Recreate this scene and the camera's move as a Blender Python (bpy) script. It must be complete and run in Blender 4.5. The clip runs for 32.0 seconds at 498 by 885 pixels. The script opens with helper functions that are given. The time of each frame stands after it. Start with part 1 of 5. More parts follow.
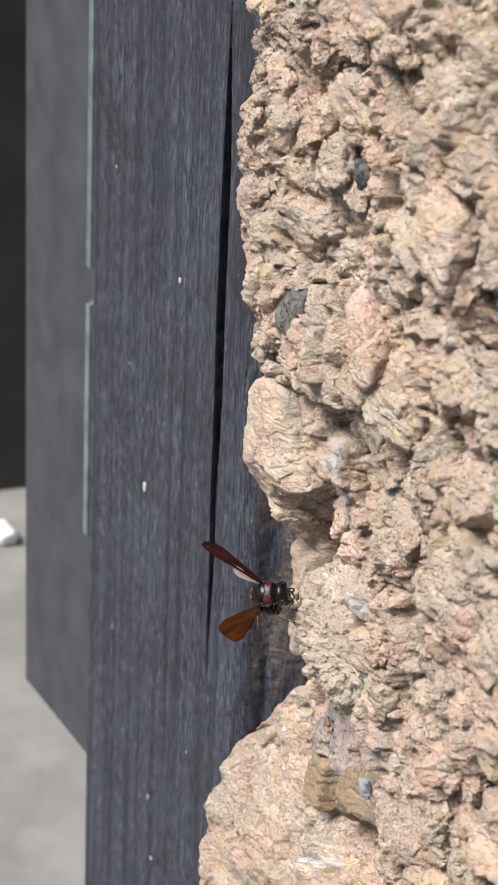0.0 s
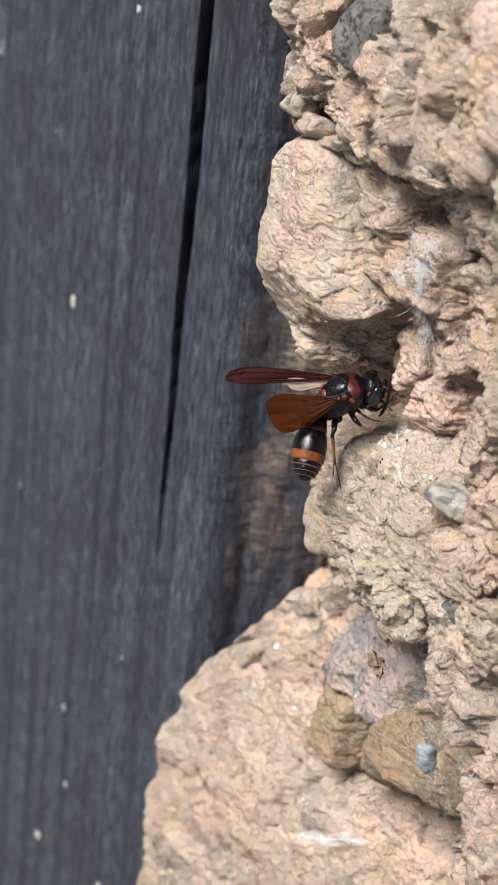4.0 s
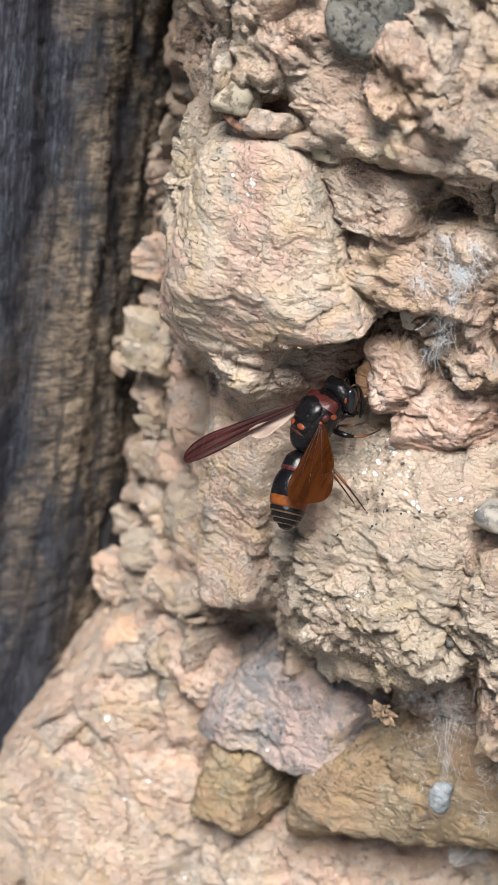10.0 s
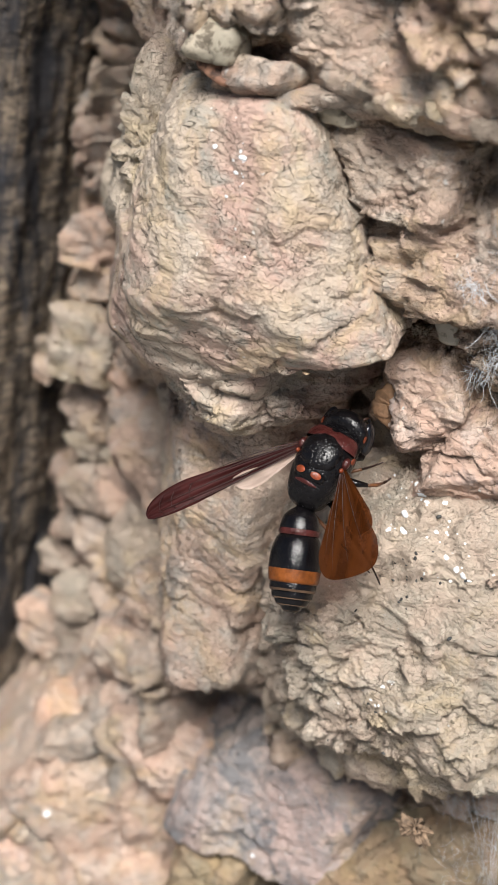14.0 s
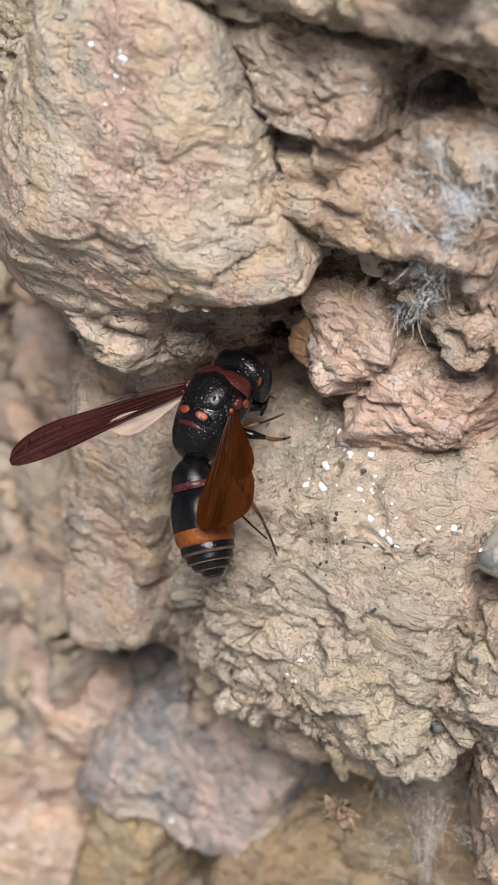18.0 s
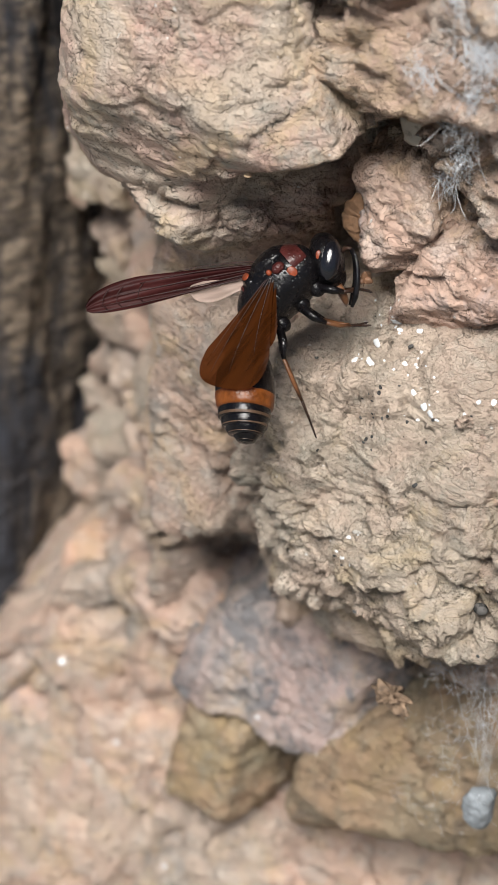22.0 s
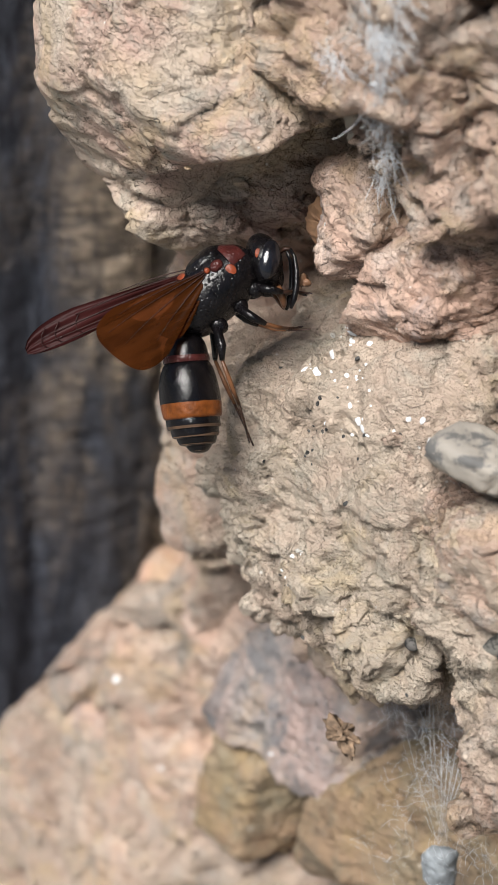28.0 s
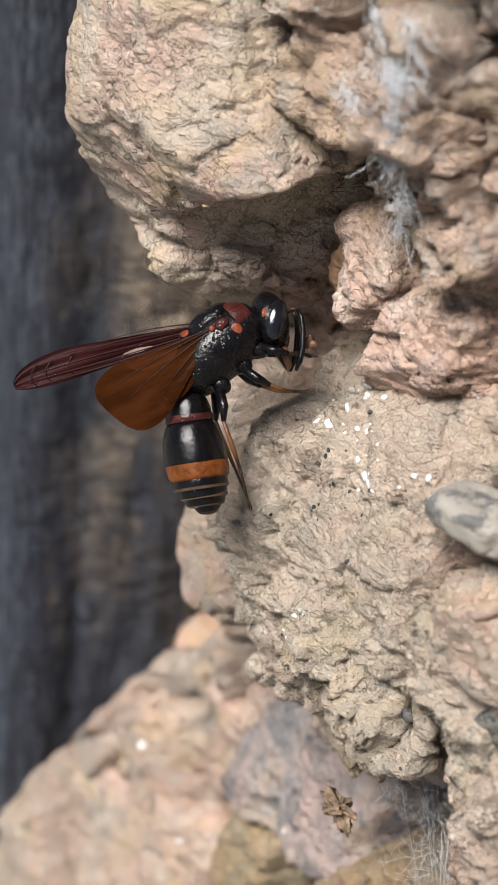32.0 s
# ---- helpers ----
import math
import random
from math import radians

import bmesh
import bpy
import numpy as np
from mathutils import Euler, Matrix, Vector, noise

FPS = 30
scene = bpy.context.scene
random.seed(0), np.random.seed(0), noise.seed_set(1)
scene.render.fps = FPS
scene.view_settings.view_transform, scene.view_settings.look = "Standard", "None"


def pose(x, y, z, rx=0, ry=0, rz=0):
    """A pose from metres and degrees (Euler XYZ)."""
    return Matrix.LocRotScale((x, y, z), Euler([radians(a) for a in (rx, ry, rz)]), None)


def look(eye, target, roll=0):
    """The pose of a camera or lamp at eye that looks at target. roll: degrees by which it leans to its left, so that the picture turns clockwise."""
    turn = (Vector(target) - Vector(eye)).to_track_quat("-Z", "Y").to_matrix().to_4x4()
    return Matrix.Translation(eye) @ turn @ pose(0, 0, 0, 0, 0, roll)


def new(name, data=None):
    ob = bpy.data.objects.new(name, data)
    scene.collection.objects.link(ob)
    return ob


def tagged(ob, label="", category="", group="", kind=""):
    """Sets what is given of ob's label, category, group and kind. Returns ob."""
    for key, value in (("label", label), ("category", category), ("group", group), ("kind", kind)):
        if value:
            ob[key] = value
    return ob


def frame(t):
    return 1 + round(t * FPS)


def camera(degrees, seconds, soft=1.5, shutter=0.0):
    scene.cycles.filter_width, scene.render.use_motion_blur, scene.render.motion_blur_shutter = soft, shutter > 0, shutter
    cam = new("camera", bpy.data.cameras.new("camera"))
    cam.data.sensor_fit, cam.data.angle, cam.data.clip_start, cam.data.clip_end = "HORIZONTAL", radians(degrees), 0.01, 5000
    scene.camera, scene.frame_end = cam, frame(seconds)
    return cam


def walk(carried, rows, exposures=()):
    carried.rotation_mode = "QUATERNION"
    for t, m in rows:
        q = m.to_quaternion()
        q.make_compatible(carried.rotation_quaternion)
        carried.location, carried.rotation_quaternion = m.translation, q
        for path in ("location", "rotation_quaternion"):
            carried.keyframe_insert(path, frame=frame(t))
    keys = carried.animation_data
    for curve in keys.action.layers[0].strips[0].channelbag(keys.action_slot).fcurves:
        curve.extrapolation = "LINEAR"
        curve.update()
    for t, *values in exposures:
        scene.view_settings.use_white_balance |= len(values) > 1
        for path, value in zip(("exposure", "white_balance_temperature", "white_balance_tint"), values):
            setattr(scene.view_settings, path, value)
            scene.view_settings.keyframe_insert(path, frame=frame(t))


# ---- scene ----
import itertools

cam = camera(16.455, 32.0, soft=1.5)
PATH = [
    (0.0, pose(0.34711, -0.17537, 0.32125, 70.721, -2.473, 62.895)),
    (0.5, pose(0.32021, -0.16233, 0.30971, 68.730, -2.443, 63.150)),
    (1.0, pose(0.30008, -0.15736, 0.29416, 67.030, -2.625, 63.002)),
    (1.5, pose(0.28157, -0.14855, 0.28621, 66.275, -3.267, 61.651)),
    (2.0, pose(0.26403, -0.14611, 0.28439, 65.985, -4.730, 60.637)),
    (2.5, pose(0.25495, -0.14301, 0.27479, 65.487, -5.018, 60.406)),
    (3.0, pose(0.24725, -0.14001, 0.27876, 65.253, -5.183, 60.079)),
    (3.5, pose(0.24397, -0.14015, 0.27881, 65.025, -5.348, 59.820)),
    (5.5, pose(0.21504, -0.16014, 0.27248, 66.051, -9.420, 51.740)),
    (6.0, pose(0.20393, -0.16438, 0.26914, 66.675, -10.412, 48.602)),
    (6.5, pose(0.19966, -0.16858, 0.26899, 66.989, -10.188, 48.026)),
    (7.0, pose(0.19636, -0.16566, 0.27072, 67.227, -9.947, 46.473)),
    (7.5, pose(0.19034, -0.17370, 0.27113, 67.809, -10.034, 42.831)),
    (8.0, pose(0.18041, -0.17303, 0.27306, 67.554, -9.481, 38.835)),
    (8.5, pose(0.16823, -0.18849, 0.27315, 67.802, -9.236, 36.359)),
    (9.0, pose(0.16189, -0.18449, 0.27077, 68.016, -8.838, 32.825)),
    (9.5, pose(0.15146, -0.18692, 0.27404, 67.761, -7.882, 29.379)),
    (10.0, pose(0.13904, -0.18790, 0.26541, 66.547, -7.864, 26.787)),
    (10.5, pose(0.13128, -0.18770, 0.26193, 66.201, -8.056, 24.780)),
    (11.0, pose(0.12683, -0.18445, 0.26248, 66.063, -7.888, 23.857)),
    (11.5, pose(0.12484, -0.18197, 0.26168, 65.805, -7.888, 23.574)),
    (12.0, pose(0.12467, -0.17765, 0.26310, 65.857, -7.935, 23.015)),
    (12.5, pose(0.12071, -0.16963, 0.25995, 65.783, -7.852, 22.530)),
    (13.0, pose(0.11713, -0.16174, 0.25587, 65.448, -7.833, 22.427)),
    (13.5, pose(0.11308, -0.15410, 0.25540, 65.227, -7.848, 22.382)),
    (15.5, pose(0.10694, -0.13872, 0.25176, 61.635, -8.134, 22.415)),
    (16.0, pose(0.10801, -0.13549, 0.24952, 60.549, -8.201, 22.619)),
    (16.5, pose(0.10778, -0.13209, 0.25136, 60.290, -8.103, 22.408)),
    (17.0, pose(0.10919, -0.13354, 0.25085, 59.916, -8.104, 22.128)),
    (17.5, pose(0.11020, -0.13232, 0.25461, 59.929, -7.994, 22.065)),
    (18.0, pose(0.10924, -0.12556, 0.25411, 59.831, -7.914, 22.231)),
    (18.5, pose(0.11162, -0.12222, 0.25402, 59.538, -7.462, 22.908)),
    (19.0, pose(0.11600, -0.11909, 0.25432, 59.480, -6.910, 23.890)),
    (19.5, pose(0.11699, -0.11956, 0.24892, 59.165, -6.505, 25.540)),
    (20.0, pose(0.11936, -0.12249, 0.24913, 59.023, -6.070, 26.696)),
    (20.5, pose(0.12265, -0.12332, 0.24927, 59.125, -6.049, 27.392)),
    (21.0, pose(0.12536, -0.12399, 0.24985, 59.118, -5.703, 28.578)),
    (21.5, pose(0.12597, -0.12570, 0.24873, 58.969, -5.209, 30.327)),
    (22.0, pose(0.12925, -0.12413, 0.24758, 59.390, -5.087, 31.278)),
    (22.5, pose(0.13379, -0.12174, 0.24973, 60.139, -4.699, 33.532)),
    (23.0, pose(0.13978, -0.11886, 0.24933, 60.809, -4.440, 35.748)),
    (23.5, pose(0.14136, -0.11604, 0.24841, 60.959, -4.032, 38.658)),
    (24.0, pose(0.14316, -0.11466, 0.25020, 61.216, -3.962, 39.063)),
    (24.5, pose(0.14478, -0.11077, 0.24793, 61.495, -3.966, 39.521)),
    (25.0, pose(0.14686, -0.10800, 0.24561, 61.460, -3.883, 40.250)),
    (25.5, pose(0.14950, -0.10812, 0.24526, 61.364, -3.561, 41.659)),
    (26.0, pose(0.15024, -0.10490, 0.24386, 61.310, -3.209, 43.049)),
    (26.5, pose(0.15378, -0.10369, 0.24275, 61.253, -3.030, 44.136)),
    (28.5, pose(0.15768, -0.10102, 0.24220, 61.544, -2.935, 46.107)),
    (29.0, pose(0.15864, -0.10149, 0.24275, 61.720, -2.763, 46.789)),
    (29.5, pose(0.15837, -0.10013, 0.24195, 61.938, -2.668, 47.326)),
    (30.0, pose(0.15941, -0.09783, 0.23637, 62.796, -2.672, 48.259)),
    (30.5, pose(0.15762, -0.09872, 0.23982, 63.260, -2.600, 48.081)),
    (31.0, pose(0.15878, -0.09443, 0.23861, 63.360, -2.721, 48.558)),
    (31.5, pose(0.16030, -0.09342, 0.23846, 63.845, -3.686, 50.057)),
    (32.0, pose(0.16157, -0.09269, 0.23724, 64.463, -4.289, 51.183)),
]
walk(cam, PATH, [(0.0, 0.84), (2.0, 0.74), (6.0, 0.88), (9.0, 0.88), (13.0, 0.78), (16.0, 0.60), (21.0, 0.52), (24.0, 0.52), (32.0, 0.64)])

# ---- world, sun, exposure ----
world = bpy.data.worlds.new("sky")
scene.world = world
world.use_nodes = True
wn = world.node_tree.nodes
sky = wn.new("ShaderNodeTexSky")
sky.sky_type, sky.sun_disc = "NISHITA", False
SUN_UP, SUN_TURN = radians(50), radians(166)
sky.sun_elevation, sky.sun_rotation = SUN_UP, SUN_TURN
world.node_tree.links.new(sky.outputs["Color"], wn["Background"].inputs["Color"])
wn["Background"].inputs["Strength"].default_value = 0.038
sun = new("sun", bpy.data.lights.new("sun", "SUN"))
sun.data.energy, sun.data.angle, sun.data.color = 5.2, radians(28), (1.0, 0.97, 0.93)
sun.matrix_world = look((0, 0, 0), (-math.sin(SUN_TURN) * math.cos(SUN_UP), -math.cos(SUN_TURN) * math.cos(SUN_UP), -math.sin(SUN_UP)))

MM = 0.001

# ---- materials ----


def material(name, rough=0.8, metal=0.0):
    m = bpy.data.materials.new(name)
    m.use_nodes = True
    b = m.node_tree.nodes["Principled BSDF"]
    b.inputs["Roughness"].default_value, b.inputs["Metallic"].default_value = rough, metal
    return m, m.node_tree.nodes, m.node_tree.links, b


def coords(nodes, links, stretch=(1, 1, 1), kind="Object"):
    tc, mp = nodes.new("ShaderNodeTexCoord"), nodes.new("ShaderNodeMapping")
    mp.inputs["Scale"].default_value = stretch
    links.new(tc.outputs[kind], mp.inputs["Vector"])
    return mp.outputs["Vector"]


def world_coords(nodes, links, stretch=(1, 1, 1)):
    geo, mp = nodes.new("ShaderNodeNewGeometry"), nodes.new("ShaderNodeMapping")
    mp.inputs["Scale"].default_value = stretch
    links.new(geo.outputs["Position"], mp.inputs["Vector"])
    return mp.outputs["Vector"]


def noise_tex(nodes, links, vec, scale, detail=6, rough=0.6, warp=0.0):
    n = nodes.new("ShaderNodeTexNoise")
    n.inputs["Scale"].default_value, n.inputs["Detail"].default_value = scale, detail
    n.inputs["Roughness"].default_value, n.inputs["Distortion"].default_value = rough, warp
    links.new(vec, n.inputs["Vector"])
    return n.outputs["Fac"]


def ramp(nodes, links, fac, stops):
    r = nodes.new("ShaderNodeValToRGB")
    e = r.color_ramp.elements
    while len(e) < len(stops):
        e.new(0.5)
    for el, (at, col) in zip(e, stops):
        el.position, el.color = at, (*col, 1) if len(col) == 3 else col
    links.new(fac, r.inputs["Fac"])
    return r.outputs["Color"]


def mix(nodes, links, fac, a, b, how="MIX"):
    m = nodes.new("ShaderNodeMix")
    m.data_type, m.blend_type = "RGBA", how
    for value, socket in ((fac, m.inputs[0]), (a, m.inputs[6]), (b, m.inputs[7])):
        if isinstance(value, bpy.types.NodeSocket):
            links.new(value, socket)
        elif isinstance(value, tuple):
            socket.default_value = (*value, 1)
        else:
            socket.default_value = value
    return m.outputs[2]


def bump(nodes, links, b, heights):
    """heights: list of (socket, metres, strength), chained."""
    last = None
    for h, far, strength in heights:
        n = nodes.new("ShaderNodeBump")
        n.inputs["Distance"].default_value, n.inputs["Strength"].default_value = far, strength
        links.new(h, n.inputs["Height"])
        if last:
            links.new(last, n.inputs["Normal"])
        last = n.outputs["Normal"]
    links.new(last, b.inputs["Normal"])


def grey(v):
    return (v, v, v)


def clay(name, tone=(0.545, 0.395, 0.275), pink=(0.555, 0.36, 0.245), pale=(0.62, 0.52, 0.40), grime=(0.36, 0.30, 0.235), pits=0.5, flake=1.0, blot=(0.53, 0.68)):
    m, n, l, b = material(name, 0.92)
    tone, pink, pale, grime = [(c[0], c[1] * 1.10, c[2] * 1.275) for c in (tone, pink, pale, grime)]
    b.inputs["Specular IOR Level"].default_value = 0.25
    v = world_coords(n, l)
    flat = world_coords(n, l, (1, 1, 1.9))
    big = noise_tex(n, l, v, 70, 4, 0.6, 0.6)
    mid = noise_tex(n, l, v, 330, 6, 0.65, 0.4)
    fine = noise_tex(n, l, v, 2600, 5, 0.7)
    ridge = noise_tex(n, l, flat, 700, 7, 0.62, 0.8)
    col = mix(n, l, ramp(n, l, big, [(0.42, grey(0)), (0.56, grey(1))]), tone, pink)
    ochre = (tone[0] * 1.05, tone[1] * 0.99, tone[2] * 0.78)
    col = mix(n, l, ramp(n, l, noise_tex(n, l, v, 110, 5, 0.65, 0.9), [(0.50, grey(0)), (0.62, grey(0.6))]), col, ochre)
    col = mix(n, l, ramp(n, l, mid, [(0.5, grey(0)), (0.72, grey(0.75))]), col, pale)
    col = mix(n, l, ramp(n, l, noise_tex(n, l, v, 150, 5, 0.7, 0.8), [(blot[0], grey(0)), (blot[1], grey(0.85))]), col, grime)
    col = mix(n, l, ramp(n, l, fine, [(0.28, grey(0.28)), (0.40, grey(0))]), col, (0.21, 0.155, 0.115), "MIX")
    dark = ramp(n, l, noise_tex(n, l, v, 900, 3, 0.5), [(0.70, grey(0)), (0.76, grey(pits))])
    col = mix(n, l, dark, col, (0.06, 0.045, 0.035))
    specks = ramp(n, l, noise_tex(n, l, v, 1400, 2, 0.4), [(0.74, grey(0)), (0.77, grey(0.7))])
    col = mix(n, l, specks, col, (0.74, 0.73, 0.70))
    sharp = n.new("ShaderNodeTexNoise")
    sharp.noise_type = "RIDGED_MULTIFRACTAL"
    sharp.inputs["Scale"].default_value, sharp.inputs["Detail"].default_value = 430, 5
    sharp.inputs["Roughness"].default_value, sharp.inputs["Distortion"].default_value = 0.62, 0.7
    l.new(flat, sharp.inputs["Vector"])
    wob = n.new("ShaderNodeTexNoise")
    wob.inputs["Scale"].default_value, wob.inputs["Detail"].default_value = 800, 3
    l.new(v, wob.inputs["Vector"])
    move = n.new("ShaderNodeVectorMath")
    move.operation = "MULTIPLY_ADD"
    l.new(wob.outputs["Color"], move.inputs[0])
    move.inputs[1].default_value = (0.0022, 0.0022, 0.0022)
    l.new(v, move.inputs[2])
    skin = []
    for scale, wide in ((520, 0.05), (1500, 0.09)):
        cell = n.new("ShaderNodeTexVoronoi")
        cell.feature = "DISTANCE_TO_EDGE"
        cell.inputs["Scale"].default_value = scale
        l.new(move.outputs[0], cell.inputs["Vector"])
        skin.append(ramp(n, l, cell.outputs["Distance"], [(0.0, grey(0)), (wide, grey(1))]))
    some = ramp(n, l, noise_tex(n, l, v, 190, 3, 0.6, 0.5), [(0.46, grey(0)), (0.58, grey(1))])
    seams = [mix(n, l, some, grey(1.0), skin[0]), mix(n, l, ramp(n, l, mid, [(0.44, grey(0)), (0.54, grey(1))]), grey(1.0), skin[1])]
    for scale, wide, low, deep in ((330, 0.010, 0.47, 0.7), (900, 0.016, 0.53, 0.45)):
        line = ramp(n, l, noise_tex(n, l, flat, scale, 2, 0.5, 0.6), [(0.5 - wide, grey(1)), (0.5, grey(0)), (0.5 + wide, grey(1))])
        where = ramp(n, l, noise_tex(n, l, v, scale * 0.55, 2, 0.5), [(low, grey(0)), (low + 0.06, grey(deep))])
        seams.append(mix(n, l, where, grey(1.0), line))
    hair = mix(n, l, 1.0, seams[2], seams[3], "MULTIPLY")
    col = mix(n, l, 1.0, col, mix(n, l, 0.75, grey(1.0), hair), "MULTIPLY")
    # Shade of the seams put lightly into the colour, on top of the bump.
    seam_shade = mix(n, l, 0.16, grey(1.0), mix(n, l, 1.0, seams[0], seams[1], "MULTIPLY"))
    col = mix(n, l, 1.0, col, seam_shade, "MULTIPLY")
    l.new(col, b.inputs["Base Color"])
    bump(n, l, b, [(mid, 0.0024 * flake, 0.75), (ridge, 0.0022, min(1.0, 0.95 * flake)), (sharp.outputs["Fac"], -0.0008 * (0.5 + 0.5 * flake), 0.95), (hair, 0.0004, 0.9), (seams[0], 0.00022, 0.7), (seams[1], 0.00009, 0.7), (fine, 0.00020, 0.8)])
    return m


CLAY = clay("clay")
CLAY_PALE = clay("pale_clay", (0.52, 0.395, 0.273), (0.52, 0.37, 0.255), (0.58, 0.47, 0.34), (0.43, 0.35, 0.25), 0.5, 0.9)
CLAY_SMOOTH = clay("smooth_pale_clay", (0.455, 0.34, 0.235), (0.465, 0.295, 0.21), (0.50, 0.395, 0.29), (0.30, 0.265, 0.20), 0.3, 0.5)
CLAY_WARM = clay("warm_clay", (0.53, 0.375, 0.26), (0.55, 0.345, 0.23), (0.59, 0.47, 0.36), (0.38, 0.30, 0.23), 0.25, 0.7)
CLAY_ORANGE = clay("orange_clay", (0.50, 0.325, 0.215), (0.50, 0.285, 0.18), (0.53, 0.39, 0.28), (0.38, 0.27, 0.19), 0.2, 0.5)
CLAY_PINK = clay("pink_clay", (0.51, 0.355, 0.25), (0.53, 0.325, 0.22), (0.56, 0.44, 0.34), (0.37, 0.29, 0.24), 0.2, 0.6)
OCHRE = clay("ochre_sandstone", (0.27, 0.19, 0.11), (0.29, 0.18, 0.10), (0.27, 0.22, 0.14), (0.17, 0.122, 0.08), 0.15, 0.4)
MAUVE = clay("mauve_stone", (0.38, 0.285, 0.22), (0.40, 0.275, 0.215), (0.36, 0.32, 0.28), (0.17, 0.155, 0.14), 0.3, 0.5, (0.46, 0.58))


def pebble_material(name, tone, dark, pale, scale=900):
    m, n, l, b = material(name, 0.75)
    v = world_coords(n, l)
    a, c = noise_tex(n, l, v, scale, 5, 0.65, 0.3), noise_tex(n, l, v, scale * 0.22, 4, 0.6)
    col = mix(n, l, ramp(n, l, c, [(0.4, grey(0)), (0.62, grey(1))]), tone, pale)
    col = mix(n, l, ramp(n, l, a, [(0.42, grey(1)), (0.5, grey(0))]), col, dark)
    l.new(col, b.inputs["Base Color"])
    bump(n, l, b, [(c, 0.0008, 0.5), (a, 0.0003, 0.6)])
    return m


GREY_STONE = pebble_material("grey_stone", (0.072, 0.071, 0.066), (0.014, 0.014, 0.013), (0.125, 0.118, 0.10), 1300)
PALE_STONE = pebble_material("pale_stone", (0.24, 0.215, 0.165), (0.11, 0.09, 0.065), (0.30, 0.26, 0.20))
RUST_STONE = pebble_material("rust_stone", (0.14, 0.065, 0.038), (0.05, 0.025, 0.016), (0.24, 0.13, 0.08))
ROD_STONE = pebble_material("rod_stone", (0.33, 0.30, 0.25), (0.17, 0.15, 0.125), (0.40, 0.36, 0.30))
BLACK_STONE = pebble_material("black_stone", (0.035, 0.035, 0.035), (0.01, 0.01, 0.01), (0.08, 0.075, 0.07))
TAN_STONE = pebble_material("tan_stone", (0.21, 0.195, 0.175), (0.10, 0.098, 0.095), (0.27, 0.245, 0.21), 500)


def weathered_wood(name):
    """Dark grey timber with vertical grain; the decayed flank beyond x = 14 mm turns brown with cross-checks, with the
    gap's shade painted in further back.
    """
    m, n, l, b = material(name, 0.62)
    b.inputs["Specular IOR Level"].default_value = 0.1
    grain = noise_tex(n, l, world_coords(n, l, (1, 1, 0.10)), 2300, 8, 0.78, 0.1)
    streak = noise_tex(n, l, world_coords(n, l, (1, 1, 0.02)), 260, 5, 0.6)
    v = world_coords(n, l)
    patch = noise_tex(n, l, v, 38, 4, 0.6, 0.5)
    dust = noise_tex(n, l, v, 800, 3, 0.6)
    check = noise_tex(n, l, world_coords(n, l, (0.5, 0.5, 1.0)), 620, 6, 0.72, 1.4)
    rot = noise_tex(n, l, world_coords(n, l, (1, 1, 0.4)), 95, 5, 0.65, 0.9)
    base = ramp(n, l, grain, [(0.36, (0.010, 0.011, 0.015)), (0.5, (0.054, 0.061, 0.080)), (0.66, (0.20, 0.218, 0.265))])
    base = mix(n, l, ramp(n, l, streak, [(0.35, grey(0.7)), (0.6, grey(0))]), base, (0.022, 0.021, 0.027))
    base = mix(n, l, ramp(n, l, patch, [(0.45, grey(0)), (0.7, grey(0.5))]), base, (0.032, 0.024, 0.025))
    base = mix(n, l, ramp(n, l, dust, [(0.70, grey(0)), (0.75, grey(0.7))]), base, (0.28, 0.28, 0.28))
    weave = noise_tex(n, l, world_coords(n, l, (0.22, 0.22, 1.0)), 1700, 5, 0.7, 0.5)
    upright = noise_tex(n, l, world_coords(n, l, (1, 1, 0.12)), 420, 4, 0.65, 0.4)
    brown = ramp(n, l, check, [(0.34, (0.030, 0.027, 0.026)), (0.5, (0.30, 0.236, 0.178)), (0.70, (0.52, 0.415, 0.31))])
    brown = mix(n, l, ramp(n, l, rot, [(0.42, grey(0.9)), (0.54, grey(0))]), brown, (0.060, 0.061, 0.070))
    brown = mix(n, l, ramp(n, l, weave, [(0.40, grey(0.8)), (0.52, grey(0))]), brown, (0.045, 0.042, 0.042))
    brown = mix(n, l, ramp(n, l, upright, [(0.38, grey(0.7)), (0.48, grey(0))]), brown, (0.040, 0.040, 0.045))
    sep = n.new("ShaderNodeSeparateXYZ")
    l.new(v, sep.inputs[0])
    edge = n.new("ShaderNodeMath")
    edge.operation = "MULTIPLY_ADD"
    l.new(rot, edge.inputs[0])
    edge.inputs[1].default_value = 0.016
    l.new(sep.outputs["X"], edge.inputs[2])
    span = n.new("ShaderNodeMapRange")
    span.inputs["From Min"].default_value, span.inputs["From Max"].default_value = 0.0255, 0.0315
    l.new(edge.outputs[0], span.inputs["Value"])
    # Shade of the gap beside the clay, painted as a return to dark timber.
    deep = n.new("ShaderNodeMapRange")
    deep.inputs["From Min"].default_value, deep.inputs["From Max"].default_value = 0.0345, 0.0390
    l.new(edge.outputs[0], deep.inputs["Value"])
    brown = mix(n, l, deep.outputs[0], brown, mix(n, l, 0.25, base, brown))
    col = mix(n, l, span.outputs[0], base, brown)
    l.new(col, b.inputs["Base Color"])
    l.new(ramp(n, l, span.outputs[0], [(0, grey(0.56)), (1, grey(0.88))]), b.inputs["Roughness"])
